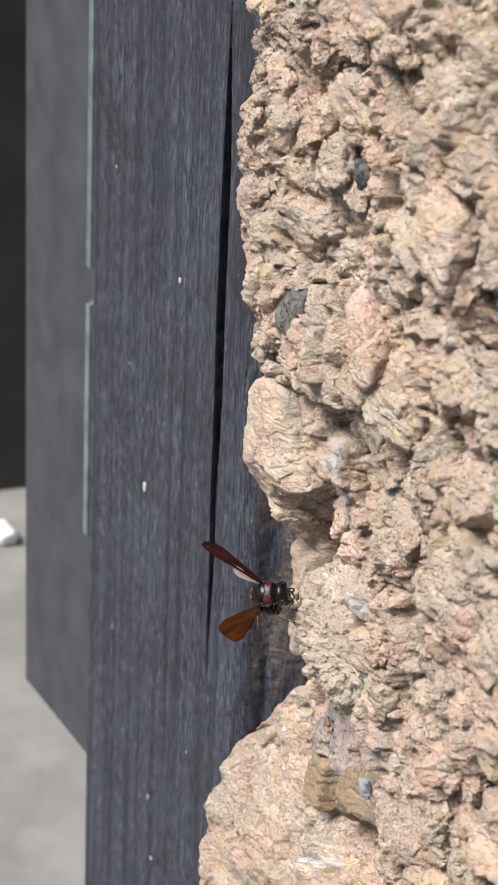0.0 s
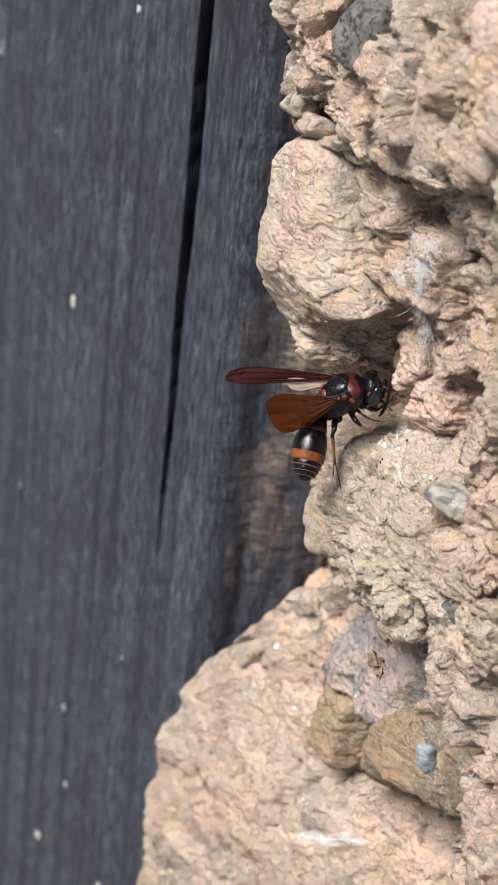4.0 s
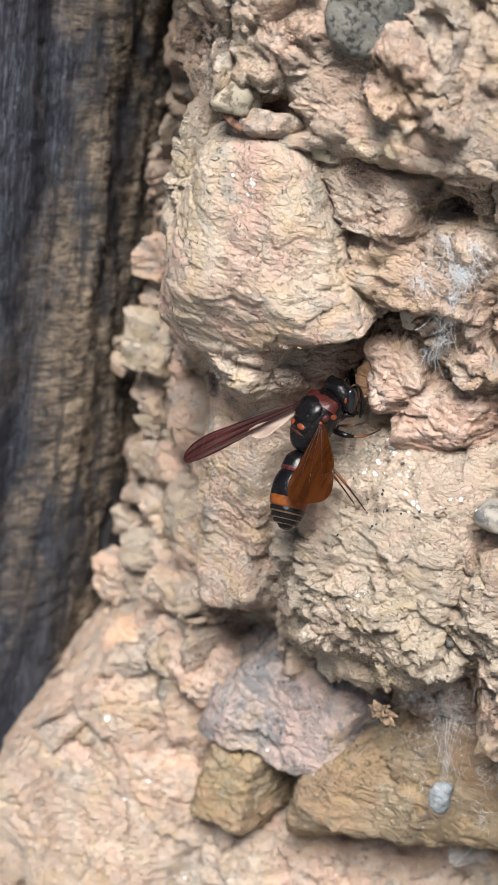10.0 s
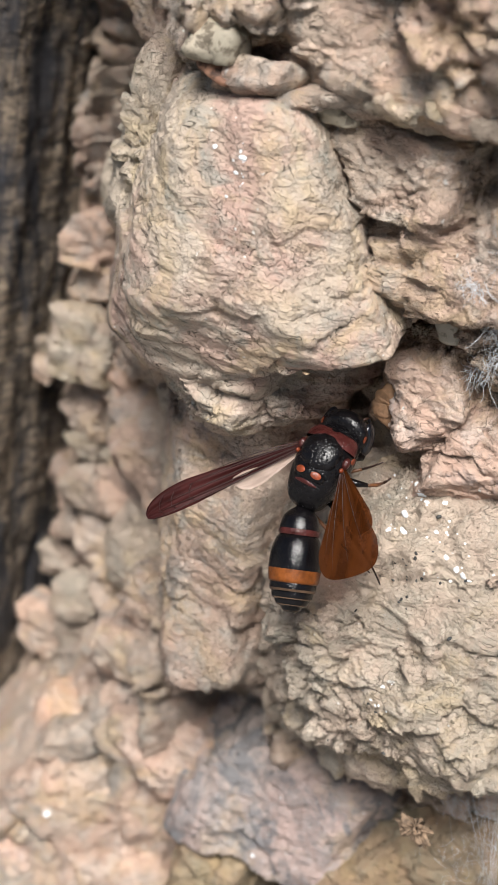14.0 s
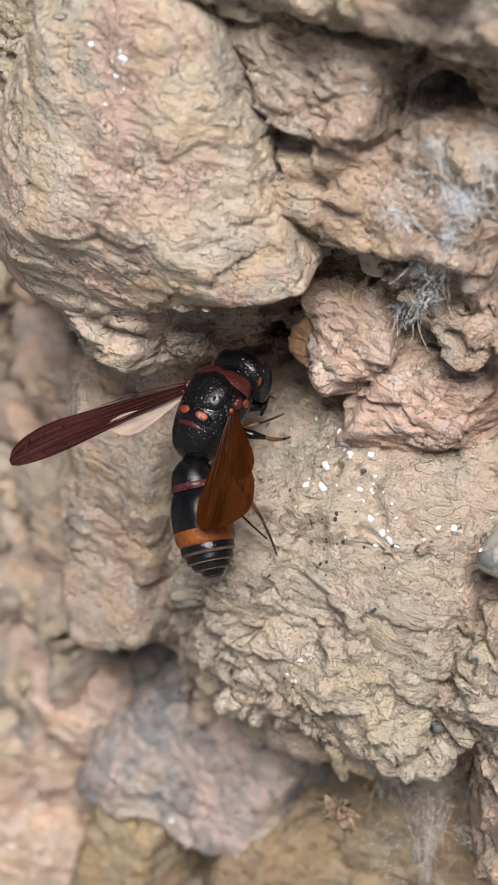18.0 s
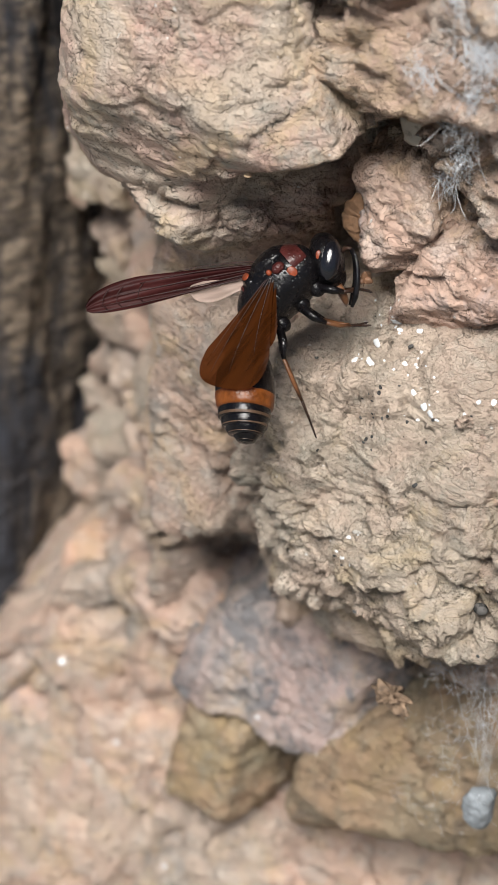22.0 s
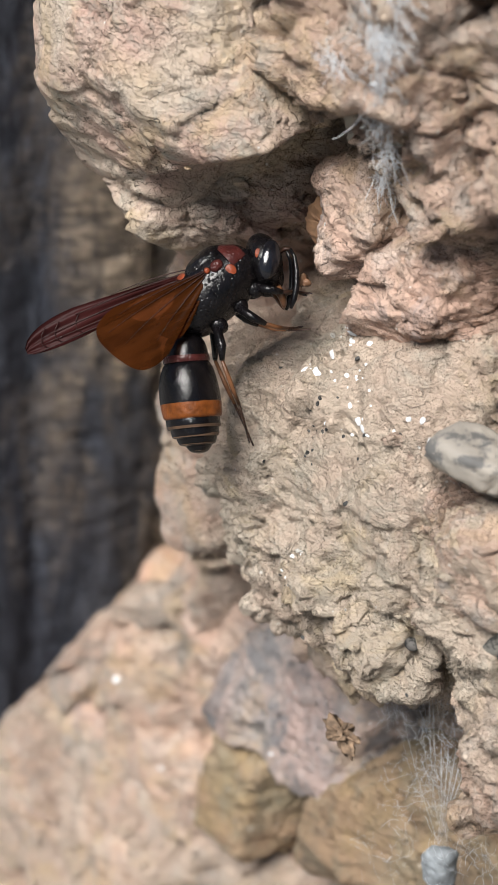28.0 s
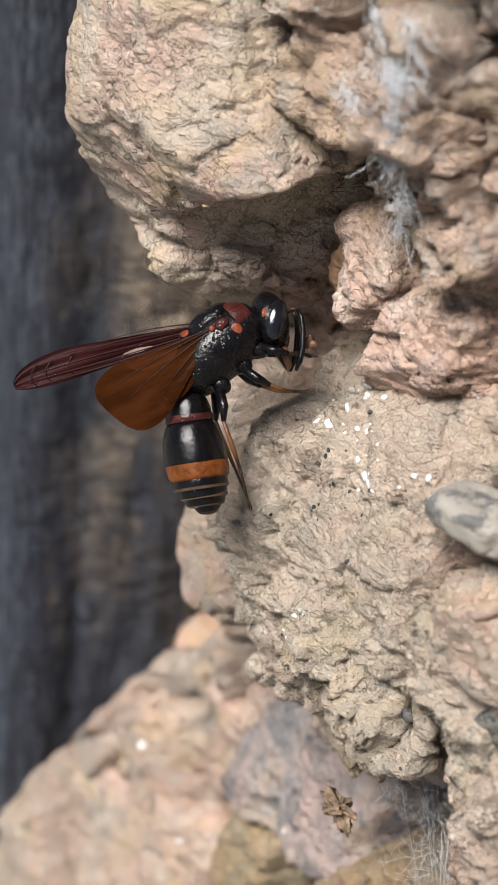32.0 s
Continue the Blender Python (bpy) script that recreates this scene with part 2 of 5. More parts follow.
    bump(n, l, b, [(streak, 0.002, 0.5), (grain, 0.0012, 0.8), (check, 0.0012, 0.5), (mix(n, l, span.outputs[0], grey(0.5), weave), 0.0009, 0.8)])
    return m


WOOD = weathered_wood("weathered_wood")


def plain_material(name, tone, rough=0.7, scale=300, spread=0.3, relief=0.0003, spec=0.4):
    m, n, l, b = material(name, rough)
    b.inputs["Specular IOR Level"].default_value = spec
    f = noise_tex(n, l, coords(n, l), scale, 5, 0.6, 0.2)
    lo, hi = tuple(c * (1 - spread) for c in tone), tuple(min(1, c * (1 + spread)) for c in tone)
    l.new(ramp(n, l, f, [(0.35, lo), (0.65, hi)]), b.inputs["Base Color"])
    bump(n, l, b, [(f, relief, 0.5)])
    return m


DOOR = plain_material("dark_painted_board", (0.036, 0.036, 0.044), 0.6, 60, 0.25)
DOOR_EDGE = plain_material("worn_pale_edge", (0.10, 0.115, 0.12), 0.6, 120, 0.3)
CONCRETE = plain_material("concrete", (0.17, 0.167, 0.16), 0.85, 25, 0.15, 0.002)
# Near-black: the dimness of the space beyond the door is in this colour.
DARK_WALL = plain_material("dark_backing", (0.018, 0.016, 0.016), 0.8, 20, 0.3)
SILK = plain_material("spider_silk", (0.74, 0.76, 0.79), 0.5, 2000, 0.08)
SILK_SEE = SILK.node_tree.nodes.new("ShaderNodeBsdfTransparent")
SILK_MIX = SILK.node_tree.nodes.new("ShaderNodeMixShader")
SILK_MIX.inputs[0].default_value = 0.35
SILK.node_tree.links.new(SILK.node_tree.nodes["Principled BSDF"].outputs[0], SILK_MIX.inputs[1])
SILK.node_tree.links.new(SILK_SEE.outputs[0], SILK_MIX.inputs[2])
SILK.node_tree.links.new(SILK_MIX.outputs[0], SILK.node_tree.nodes["Material Output"].inputs["Surface"])
FILM = SILK.copy()
FILM.node_tree.nodes["Mix Shader"].inputs[0].default_value = 0.72
GYPSUM = plain_material("white_mineral", (0.66, 0.68, 0.70), 0.6, 1500, 0.1)
COCOON = plain_material("pale_cocoon", (0.20, 0.22, 0.235), 0.7, 900, 0.3)
CHITIN_BROWN = plain_material("brown_chitin", (0.10, 0.042, 0.018), 0.35, 1500, 0.4, 0.00005)
MUD = plain_material("moist_mud", (0.10, 0.05, 0.026), 0.5, 900, 0.5, 0.0003)

# ---- numpy noise and rock forms ----
PERM = np.random.RandomState(7).permutation(256)
PERM = np.concatenate([PERM, PERM, PERM])
GRAD = np.random.RandomState(3).normal(size=(256, 3))
GRAD /= np.linalg.norm(GRAD, axis=1)[:, None]


GX, GY, GZ = [np.ascontiguousarray(GRAD[:, k] * 1.5, dtype=np.float32) for k in range(3)]


def perlin(p):
    p = np.asarray(p, dtype=np.float32)
    ax = []
    for k in range(3):
        c = np.ascontiguousarray(p[:, k])
        i = np.floor(c)
        f = c - i
        ax.append((i.astype(np.int32) & 255, f, f * f * f * (f * (f * 6 - 15) + 10)))
    (ix, fx, wx), (iy, fy, wy), (iz, fz, wz) = ax
    out = 0
    for a in (0, 1):
        ha, kx, dx = PERM[(ix + a) & 255], (wx if a else 1 - wx), fx - a
        for b in (0, 1):
            hb, ky, dy = PERM[ha + ((iy + b) & 255)], kx * (wy if b else 1 - wy), fy - b
            for c in (0, 1):
                h = PERM[hb + ((iz + c) & 255)]
                out = out + (GX[h] * dx + GY[h] * dy + GZ[h] * (fz - c)) * ky * (wz if c else 1 - wz)
    return out


CELL = np.random.RandomState(19).uniform(-1, 1, size=(7, 256)).astype(np.float32)


def chips(p, size, seed, step, tilt, crack, width):
    """Broken clay: irregular cells of that size, each at its own height and slant, with open joints between them."""
    q = (np.asarray(p) / size + seed * 3.77).astype(np.float32)
    base = np.floor(q - 0.5)
    near = np.full(len(q), 9.0, np.float32)
    second = near.copy()
    height = np.zeros(len(q), np.float32)
    for corner in itertools.product((0, 1), repeat=3):
        c = base + np.array(corner, np.float32)
        i = c.astype(np.int32) & 255
        h = PERM[PERM[PERM[i[:, 0]] + i[:, 1]] + i[:, 2]]
        dx, dy, dz = [q[:, k] - c[:, k] - 0.5 - 0.40 * CELL[k][h] for k in range(3)]
        d = dx * dx + dy * dy + dz * dz
        own = step * CELL[3][h] + tilt * size * (CELL[4][h] * dx + CELL[5][h] * dy + CELL[6][h] * dz)
        closer = d < near
        second = np.where(closer, near, np.minimum(second, d))
        height = np.where(closer, own, height)
        near = np.where(closer, d, near)
    return height - crack * np.exp(-((np.sqrt(second) - np.sqrt(near)) / width) ** 2)


def fbm(p, size, octaves=4, gain=0.55, seed=0, ridged=False):
    """Noise of about -1 to 1 with features of that size, in the units of p."""
    out, amp, total = 0, 1.0, 0
    q = p / size + seed * 17.31
    for _ in range(octaves):
        v = perlin(q)
        out = out + amp * ((1 - 2 * np.abs(v)) if ridged else v)
        total += amp
        amp *= gain
        q = q * 2.03 + 5.7
    return out / total


def smooth(a, b, x):
    t = np.clip((x - a) / (b - a), 0, 1)
    return t * t * (3 - 2 * t)


def relief(p, q, seed, terrace=1.0):
    """Crumbly clay: broken plates with open joints, flakes, layers, pits and grit, in mm."""
    w = q + 0.55 * np.stack([fbm(q, 1.5, 2, 0.5, seed + 14), fbm(q, 1.5, 2, 0.5, seed + 15), fbm(q, 1.5, 2, 0.5, seed + 16)], 1)
    loose = smooth(-0.15, 0.2, fbm(p, 8.0, 2, 0.5, seed + 11))
    e = fbm(q, 2.8, 3, 0.55, seed + 1) * 0.45 + fbm(p, 0.7, 2, 0.6, seed + 2) * 0.14
    e += chips(w, 5.6, seed + 4, 0.30, 0.34, 0.40, 0.05)
    e += chips(w * (1, 1, 1.25), 1.9, seed + 5, 0.14, 0.44, 0.14, 0.07) * (0.30 + 0.70 * loose)
    layers = fbm(q * (0.8, 0.8, 1.35), 3.0, 3, 0.6, seed + 13) * 9
    e += (np.floor(layers) + smooth(0.0, 0.25, layers - np.floor(layers))) * 0.10 * terrace
    e += np.minimum(fbm(p, 1.6, 2, 0.5, seed + 3) + 0.40, 0) * 1.3
    return e


BALLS = {}


def ball(level):
    if level not in BALLS:
        bm = bmesh.new()
        bmesh.ops.create_icosphere(bm, subdivisions=level, radius=1)
        v = np.array([x.co[:] for x in bm.verts])
        f = [[x.index for x in t.verts] for t in bm.faces]
        bm.free()
        BALLS[level] = v, f
    return BALLS[level]


def mesh_of(name, verts, faces, mat, flat=False):
    me = bpy.data.meshes.new(name)
    me.from_pydata(verts.tolist() if hasattr(verts, "tolist") else verts, [], faces)
    me.materials.append(mat)
    if not flat:
        me.shade_smooth()
    return me


def rock_mesh(name, mat, planes, level=5, sharp=10, rough=1.0, seed=0, grain=1.0, warp=0.16, strata=1.7, calm=None, terrace=1.0):
    """A stone in mm about its own centre: planes are (nx, ny, nz, distance); rough scales the relief; calm: heights between which it smooths upwards."""
    d, f = ball(level)
    s = np.zeros(len(d))
    for nx, ny, nz, o in planes:
        k = (nx * nx + ny * ny + nz * nz) ** 0.5
        s += (np.maximum((d @ np.array((nx, ny, nz))) / k, 0) / o) ** sharp
    r = s ** (-1 / sharp)
    p = d * r[:, None]
    size = np.median(r)
    for k, (far, amp) in enumerate(((1.1, 1.0), (0.4, 0.4))):
        p = p + warp * amp * size * np.stack([fbm(p, size * far, 2, 0.5, seed + 61 + 3 * k), fbm(p, size * far, 2, 0.5, seed + 62 + 3 * k), fbm(p, size * far, 2, 0.5, seed + 63 + 3 * k)], 1)
    e = fbm(p, size * 0.9, 3, 0.5, seed) * 0.08 * size
    q = p * (1, 1, strata) + 0.8 * np.stack([fbm(p, 3, 2, 0.5, seed + 6), fbm(p, 3, 2, 0.5, seed + 7), fbm(p, 3, 2, 0.5, seed + 8)], 1)
    fade = 1 - 0.45 * smooth(calm[0], calm[1], p[:, 2]) if calm else 1.0
    e += relief(p, q, seed, terrace) * grain * fade
    p = p + d * (e * rough)[:, None]
    return mesh_of(name, p * MM, f, mat)


def part(name, data, parent, at=None, label=""):
    """Links a mesh as one part under a thing; at: its pose in the parent's space."""
    ob = new(name, data)
    ob.parent = parent
    if at is not None:
        ob.matrix_basis = at
    if label:
        ob["label"] = label
    return ob


def mm(x, y, z, rx=0, ry=0, rz=0, scale=(1, 1, 1)):
    return pose(x * MM, y * MM, z * MM, rx, ry, rz) @ Matrix.Diagonal((*scale, 1))


def blob_planes(rx, ry, rz, seed, n=14, jitter=0.14):
    g = np.random.RandomState(seed)
    out = []
    for _ in range(n):
        v = g.normal(size=3)
        v /= np.linalg.norm(v)
        o = 1 / np.sqrt((v[0] / rx) ** 2 + (v[1] / ry) ** 2 + (v[2] / rz) ** 2)
        support = np.sqrt((v[0] * rx) ** 2 + (v[1] * ry) ** 2 + (v[2] * rz) ** 2)
        out.append((*v, (0.35 * o + 0.65 * support) * g.uniform(1 - jitter, 1 + jitter)))
    for a in ((1, 0, 0), (0, 1, 0), (0, 0, 1)):
        for k in (1, -1):
            out.append((a[0] * k, a[1] * k, a[2] * k, (rx, ry, rz)[a.index(1)]))
    return out


def box_mesh(name, lo, hi, mat, bevel=0.0):
    bm = bmesh.new()
    bmesh.ops.create_cube(bm, size=1)
    for v in bm.verts:
        v.co = [(lo[k] + hi[k]) / 2 + v.co[k] * (hi[k] - lo[k]) for k in range(3)]
    if bevel:
        bmesh.ops.bevel(bm, geom=bm.edges[:], offset=bevel, segments=2, affect="EDGES")
    me = bpy.data.meshes.new(name)
    bm.to_mesh(me)
    bm.free()
    me.materials.append(mat)
    return me


def grid_faces(nu, nv):
    return [(i * nv + j, i * nv + j + 1, (i + 1) * nv + j + 1, (i + 1) * nv + j) for i in range(nu - 1) for j in range(nv - 1)]


def tube(points, radii, sides=8, cap=True):
    """Vertices and faces of a tube through points (any units)."""
    pts = [Vector(p) for p in points]
    vs, fs = [], []
    up = None
    for i, p in enumerate(pts):
        t = (pts[min(i + 1, len(pts) - 1)] - pts[max(i - 1, 0)]).normalized()
        if up is None:
            up = t.orthogonal().normalized()
        up = (up - t * up.dot(t)).normalized()
        w = t.cross(up)
        r = radii[i] if hasattr(radii, "__len__") else radii
        for k in range(sides):
            a = 2 * math.pi * k / sides
            vs.append(p + (up * math.cos(a) + w * math.sin(a)) * r)
    for i in range(len(pts) - 1):
        for k in range(sides):
            j = (k + 1) % sides
            fs.append((i * sides + k, i * sides + j, (i + 1) * sides + j, (i + 1) * sides + k))
    if cap:
        fs.append(tuple(range(sides))[::-1])
        fs.append(tuple((len(pts) - 1) * sides + k for k in range(sides)))
    return vs, fs


def joined(pieces):
    vs, fs = [], []
    for v, f in pieces:
        fs += [tuple(i + len(vs) for i in t) for t in f]
        vs += [tuple(c) for c in v]
    return vs, fs


def tube_mesh(name, mat, pieces, scale=MM):
    vs, fs = joined(pieces)
    return mesh_of(name, np.array(vs) * scale, fs, mat)


# ---- ground, wall, post, door ----
ground = tagged(new("ground", box_mesh("ground", (-40, -40, -0.25), (40, 40, -0.05), CONCRETE)), "pale grey concrete ground in front of the wall", "ground", kind="structure")


def edge_x(z):
    """Where the front of the clay ends beside the post, in mm."""
    return np.interp(z, [30, 66, 86, 98, 111, 120, 128, 137, 143, 150, 157, 165, 190, 220, 232, 245, 269, 291, 330, 420],
                     [26, 24, 23, 22, 26, 29, 33, 40, 47, 57, 60, 60, 57, 57, 57, 48, 43, 49, 45, 47])


def patch(y, value, x, z, x0, x1, z0, z1, soft):
    k = smooth(x0 - soft, x0 + soft, x) * (1 - smooth(x1 - soft, x1 + soft, x)) * smooth(z0 - soft, z0 + soft, z) * (1 - smooth(z1 - soft, z1 + soft, z))
    return y * (1 - k) + value * k


def wall_front(x, z):
    y = np.full_like(x, -20.0)
    y = patch(y, -14.0, x, z, 40, 100, 150, 223, 4)
    y = patch(y, -3.0, x, z, 30, 84, 150, 219, 3)
    y = patch(y, -9.0, x, z, 76, 100, 186, 200, 3)
    y = patch(y, -17.0, x, z, 80, 112, 204, 227, 3)
    y = patch(y, -9 + 11 * smooth(98, 140, z) + 0.16 * (x - 48), x, z, -20, 106, -50, 150 + 10 * smooth(92, 112, x), 5)
    y = patch(y, 6.0, x, z, 56, 110, 124, 154, 3)
    y = patch(y, 0.0, x, z, 66, 95, 146, 170, 3)
    y = patch(y, 4.0, x, z, 64, 80, 187, 200, 2)
    y = patch(y, -4.0, x, z, 89, 97, 152, 165, 2.5)
    return y


def clay_wall():
    us = np.concatenate([np.linspace(-46, -4, 84), np.linspace(-3.6, 48, 190), np.linspace(48.4, 120, 190)])
    zs = np.concatenate([np.linspace(30, 110, 120), np.linspace(110.4, 255, 400), np.linspace(255.5, 340, 170)])
    u, z = np.meshgrid(us, zs, indexing="ij")
    u, z = u.ravel(), z.ravel()
    x = u + edge_x(z)
    y = wall_front(x, z)
    lower = 1 - smooth(132, 150, z)
    y += np.maximum(-u + 1.5, 0) ** 1.15 * (0.85 + 1.2 * lower)
    p = np.stack([x, y, z], 1)
    n = fbm(p, 22, 3, 0.5, 1) * 3.5
    n += fbm(p * (1, 1, 1.3), 8, 4, 0.55, 2) * 2.4
    n += np.minimum(fbm(p, 5.5, 3, 0.5, 4) + 0.10, 0) * 8.0
    q = p * (1, 1, 1.6) + 1.2 * np.stack([fbm(p, 4, 2, 0.5, 31), fbm(p, 4, 2, 0.5, 32), fbm(p, 4, 2, 0.5, 33)], 1)
    n += relief(p, q, 40) * (1.0 - 0.6 * lower) + fbm(p, 15, 2, 0.5, 45) * 3.0 * lower
    lean = np.stack([x + 0.35 * z, y, z * 0.62], 1) + 2.5 * np.stack([fbm(p, 9, 2, 0.5, 34), fbm(p, 9, 2, 0.5, 35), fbm(p, 9, 2, 0.5, 36)], 1)
    n += chips(lean, 11, 52, 1.7, 0.30, 1.7, 0.06)
    n *= 1 - 0.42 * lower
    n -= 14 * np.exp(-(((x - 83.7) ** 2 + (z - 217.4) ** 2) / 3.2) ** 2)
    p[:, 1] -= n
    p[:, 0] += fbm(p, 7, 3, 0.5, 8) * 2.2
    p[:, 2] += fbm(p, 6, 3, 0.5, 9) * 2.2
    return mesh_of("clay_wall", p * MM, grid_faces(len(us), len(zs)), CLAY)


wall = tagged(new("wall_clay", clay_wall()), "rough crumbling ochre clay wall full of stones", "wall", kind="structure")
part("wall_side", box_mesh("wall_side", (0.140, -0.010, -0.06), (1.6, 0.25, 2.4), CLAY), wall)
part("wall_top", box_mesh("wall_top", (0.03, -0.008, 0.325), (0.142, 0.25, 2.4), CLAY), wall)
part("wall_foot", box_mesh("wall_foot", (0.03, 0.0, -0.06), (0.142, 0.25, 0.045), CLAY), wall)
part("wall_core", box_mesh("wall_core", (0.03, 0.06, 0.04), (0.142, 0.25, 0.33), CLAY), wall)


def post_mesh():
    """A 10 cm post: front face y = 0 with a drying crack, rounded and decayed right flank."""
    xs = np.concatenate([np.linspace(-80, -6, 75), np.linspace(-5.6, 5.6, 57), np.linspace(6, 14, 21)])
    prof = [(-80.0, 100.0), (-80.0, 60.0), (-80.0, 30.0), (-80.0, 12.0), (-80, 4.0), (-79.7, 1.2), (-78.8, 0.2)] + [(a, 0.0) for a in xs[2:]]
    for k in range(1, 13):
        a = k / 12 * math.pi / 2
        prof.append((14 + 5 * math.sin(a), 7 * (1 - math.cos(a))))
    prof += [(19 + 0.56 * min(b, 8.5) + 0.03 * b, 7 + b) for b in np.concatenate([np.linspace(0.6, 40, 64), [60, 93]])]
    prof = np.array(prof)
    zs = np.concatenate([[-70], np.linspace(-10, 110, 100), np.linspace(110.8, 262, 190), np.linspace(264, 330, 40), [600, 1200, 2300]])
    n = len(prof)
    pp = np.repeat(prof[None], len(zs), 0).reshape(-1, 2)
    z = np.repeat(zs, n)
    p = np.stack([pp[:, 0], pp[:, 1], z], 1)
    front = (p[:, 1] < 0.01) & (p[:, 0] > -79)
    width = 2.1 * np.clip((z - 123) / 80, 0, 1) ** 0.55 * (1 - smooth(245, 292, z))
    mid = 0.6 * fbm(p * (0, 0, 1), 30, 2)
    gap = np.where(front, np.clip(1 - np.abs(p[:, 0] - mid) / np.maximum(width, 0.01), 0, 1), 0)
    gap = np.where(width > 0.05, np.minimum(gap * 6, 1), 0)
    flank = smooth(9, 19, p[:, 0])
    e = fbm(p * (1, 1, 0.06), 5, 4, 0.55, 21) * 0.35 + fbm(p * (1, 1, 0.03), 1.2, 2, 0.6, 22) * 0.12
    rot = fbm(p * (1, 1, 0.25), 5, 4, 0.6, 23) * 1.6 + fbm(p * (0.3, 0.3, 1.4), 2.2, 3, 0.6, 24, True) * 0.55
    p[:, 1] += gap * 26 - e + np.where(front, flank * rot, 0)
    p[:, 0] -= gap * 24
    p[:, 0] += np.where(front, 0, np.where(p[:, 0] > 0, rot * flank - 1.5 * flank, 0))
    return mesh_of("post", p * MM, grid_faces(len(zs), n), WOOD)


post = tagged(new("wooden_post", post_mesh()), "dark grey weathered timber post with a long drying crack", "post")
door = new("door_leaf", box_mesh("door_leaf", (-0.172, 0.014, 0.036), (-0.0835, 0.045, 2.05), DOOR, 0.003))
tagged(door, "dark grey painted door board beside the post", "door")
for z0, z1 in ((0.201, 2.0), (0.118, 0.195)):
    part("edge_strip", box_mesh("edge_strip", (-0.1065, 0.0085, z0), (-0.0985, 0.0145, z1), DOOR_EDGE, 0.0025), door, label="worn pale grey edge strip")
# Plain slab for the dark background; its colour carries the shade.
back = tagged(new("wall_back", box_mesh("wall_back", (-0.66, 0.0, -0.06), (-0.565, 1.6, 2.4), DARK_WALL)), "dark wall beyond the door, its shade put into the colour", "wall", kind="structure")

# ---- large stones in the wall ----


def stone(name, label, mat, at, planes, level=5, sharp=10, rough=1.0, seed=0, grain=1.0, turn=(0, 0, 0), warp=0.16, **more):
    ob = new(name, rock_mesh(name, mat, planes, level, sharp, rough, seed, grain, warp, **more))
    ob.matrix_basis = mm(*at, *turn)
    return tagged(ob, label, "stone", group="pebbles set in the clay" if name == "pebble" else "")


boulder = stone("boulder", "large ochre stone jutting out of the clay wall", CLAY_SMOOTH, (64.5, -11, 207.5), [
    (-0.1, -1, 0.06, 12.4), (-0.89, -0.456, 0.0, 14.3), (-0.743, -0.661, 0.104, 14.2), (-0.51, -0.86, 0.0, 13.8), (-0.361, -0.502, -0.786, 15.6), (-0.498, -0.724, -0.477, 14.8),
    (-0.89, -0.38, 0.24, 14.0), (-0.5, -0.35, 0.79, 16.4), (0.05, 0.1, 0.99, 13.8), (0.02, -0.867, -0.50, 11.9), (0.40, 0.12, -0.90, 8.3), (0.85, 0.0, 0.53, 9.4), (0.75, 0.35, 0.55, 10.2),
    (0.45, -0.85, 0.15, 12.6), (0, 1, 0, 14)], 7, 34, 0.9, 3, 0.28, warp=0.06)
lip = stone("stone", "pale stone tucked under the large ochre stone", CLAY_SMOOTH, (63.3, -10.5, 195.0), [
    (-0.85, -0.45, 0.1, 7.8), (0.1, -1, 0.1, 7.4), (0.85, -0.5, -0.1, 5.2), (-0.09, -0.56, -0.82, 6.6), (0.33, -0.28, -0.9, 6.0), (0.65, -0.06, -0.76, 6.2), (-0.55, -0.5, -0.65, 7.2), (0, 0, 1, 6), (0, 1, 0, 9)], 6, 14, 0.9, 5, 0.8, warp=0.14)
perch = stone("boulder", "rounded pale clay stone under the wasp, flecked with white", CLAY_PALE, (81, -4, 171.5), [
    (-0.1, -1, 0.10, 14.4), (0, -0.74, 0.67, 19.2), (-0.883, -0.444, -0.154, 14.4), (-0.655, -0.706, -0.269, 15.2), (-0.431, -0.583, -0.689, 16.8), (-0.346, -0.743, -0.573, 15.2), (-0.11, -0.76, -0.64, 15.0),
    (-0.935, -0.263, 0.238, 14.6), (0.57, -0.30, -0.76, 16.6), (0.1, 0, -1, 18.5), (0.25, -0.45, -0.86, 16.6), (1, -0.3, 0.1, 17.0), (-0.5, -0.35, 0.79, 16.8), (0, 0.2, 1, 19.0), (0, 1, 0, 16)], 7, 13, 1.0, 8, 1.25, warp=0.06, strata=1.15, calm=(0, 9), terrace=0.5)
slab = stone("stone", "upright tan stone wedged beside the wasp's stone", CLAY, (60.5, -4.6, 172.5), [
    (-0.1, -1, 0.0, 5.8), (-0.886, -0.455, -0.09, 5.5), (-0.77, -0.64, 0, 5.9), (1, -0.4, 0, 6.5), (0.27, -0.4, -0.875, 14.0), (0, -0.3, 1, 11), (0, 1, 0, 7)], 6, 20, 0.9, 11, 0.55, warp=0.09)
stone("stone", "broad pinkish stone behind the wasp's wing", CLAY_PINK, (60.0, 0.0, 184.5), [
    (-0.1, -1, 0.15, 7.0), (-0.9, -0.4, 0.2, 7.2), (1, -0.3, 0, 8), (-0.6, -0.3, -0.8, 7), (0, -0.3, 1, 8), (0.1, -0.4, -0.9, 6.5), (0, 1, 0, 7)], 5, 14, 0.9, 12, 0.5)
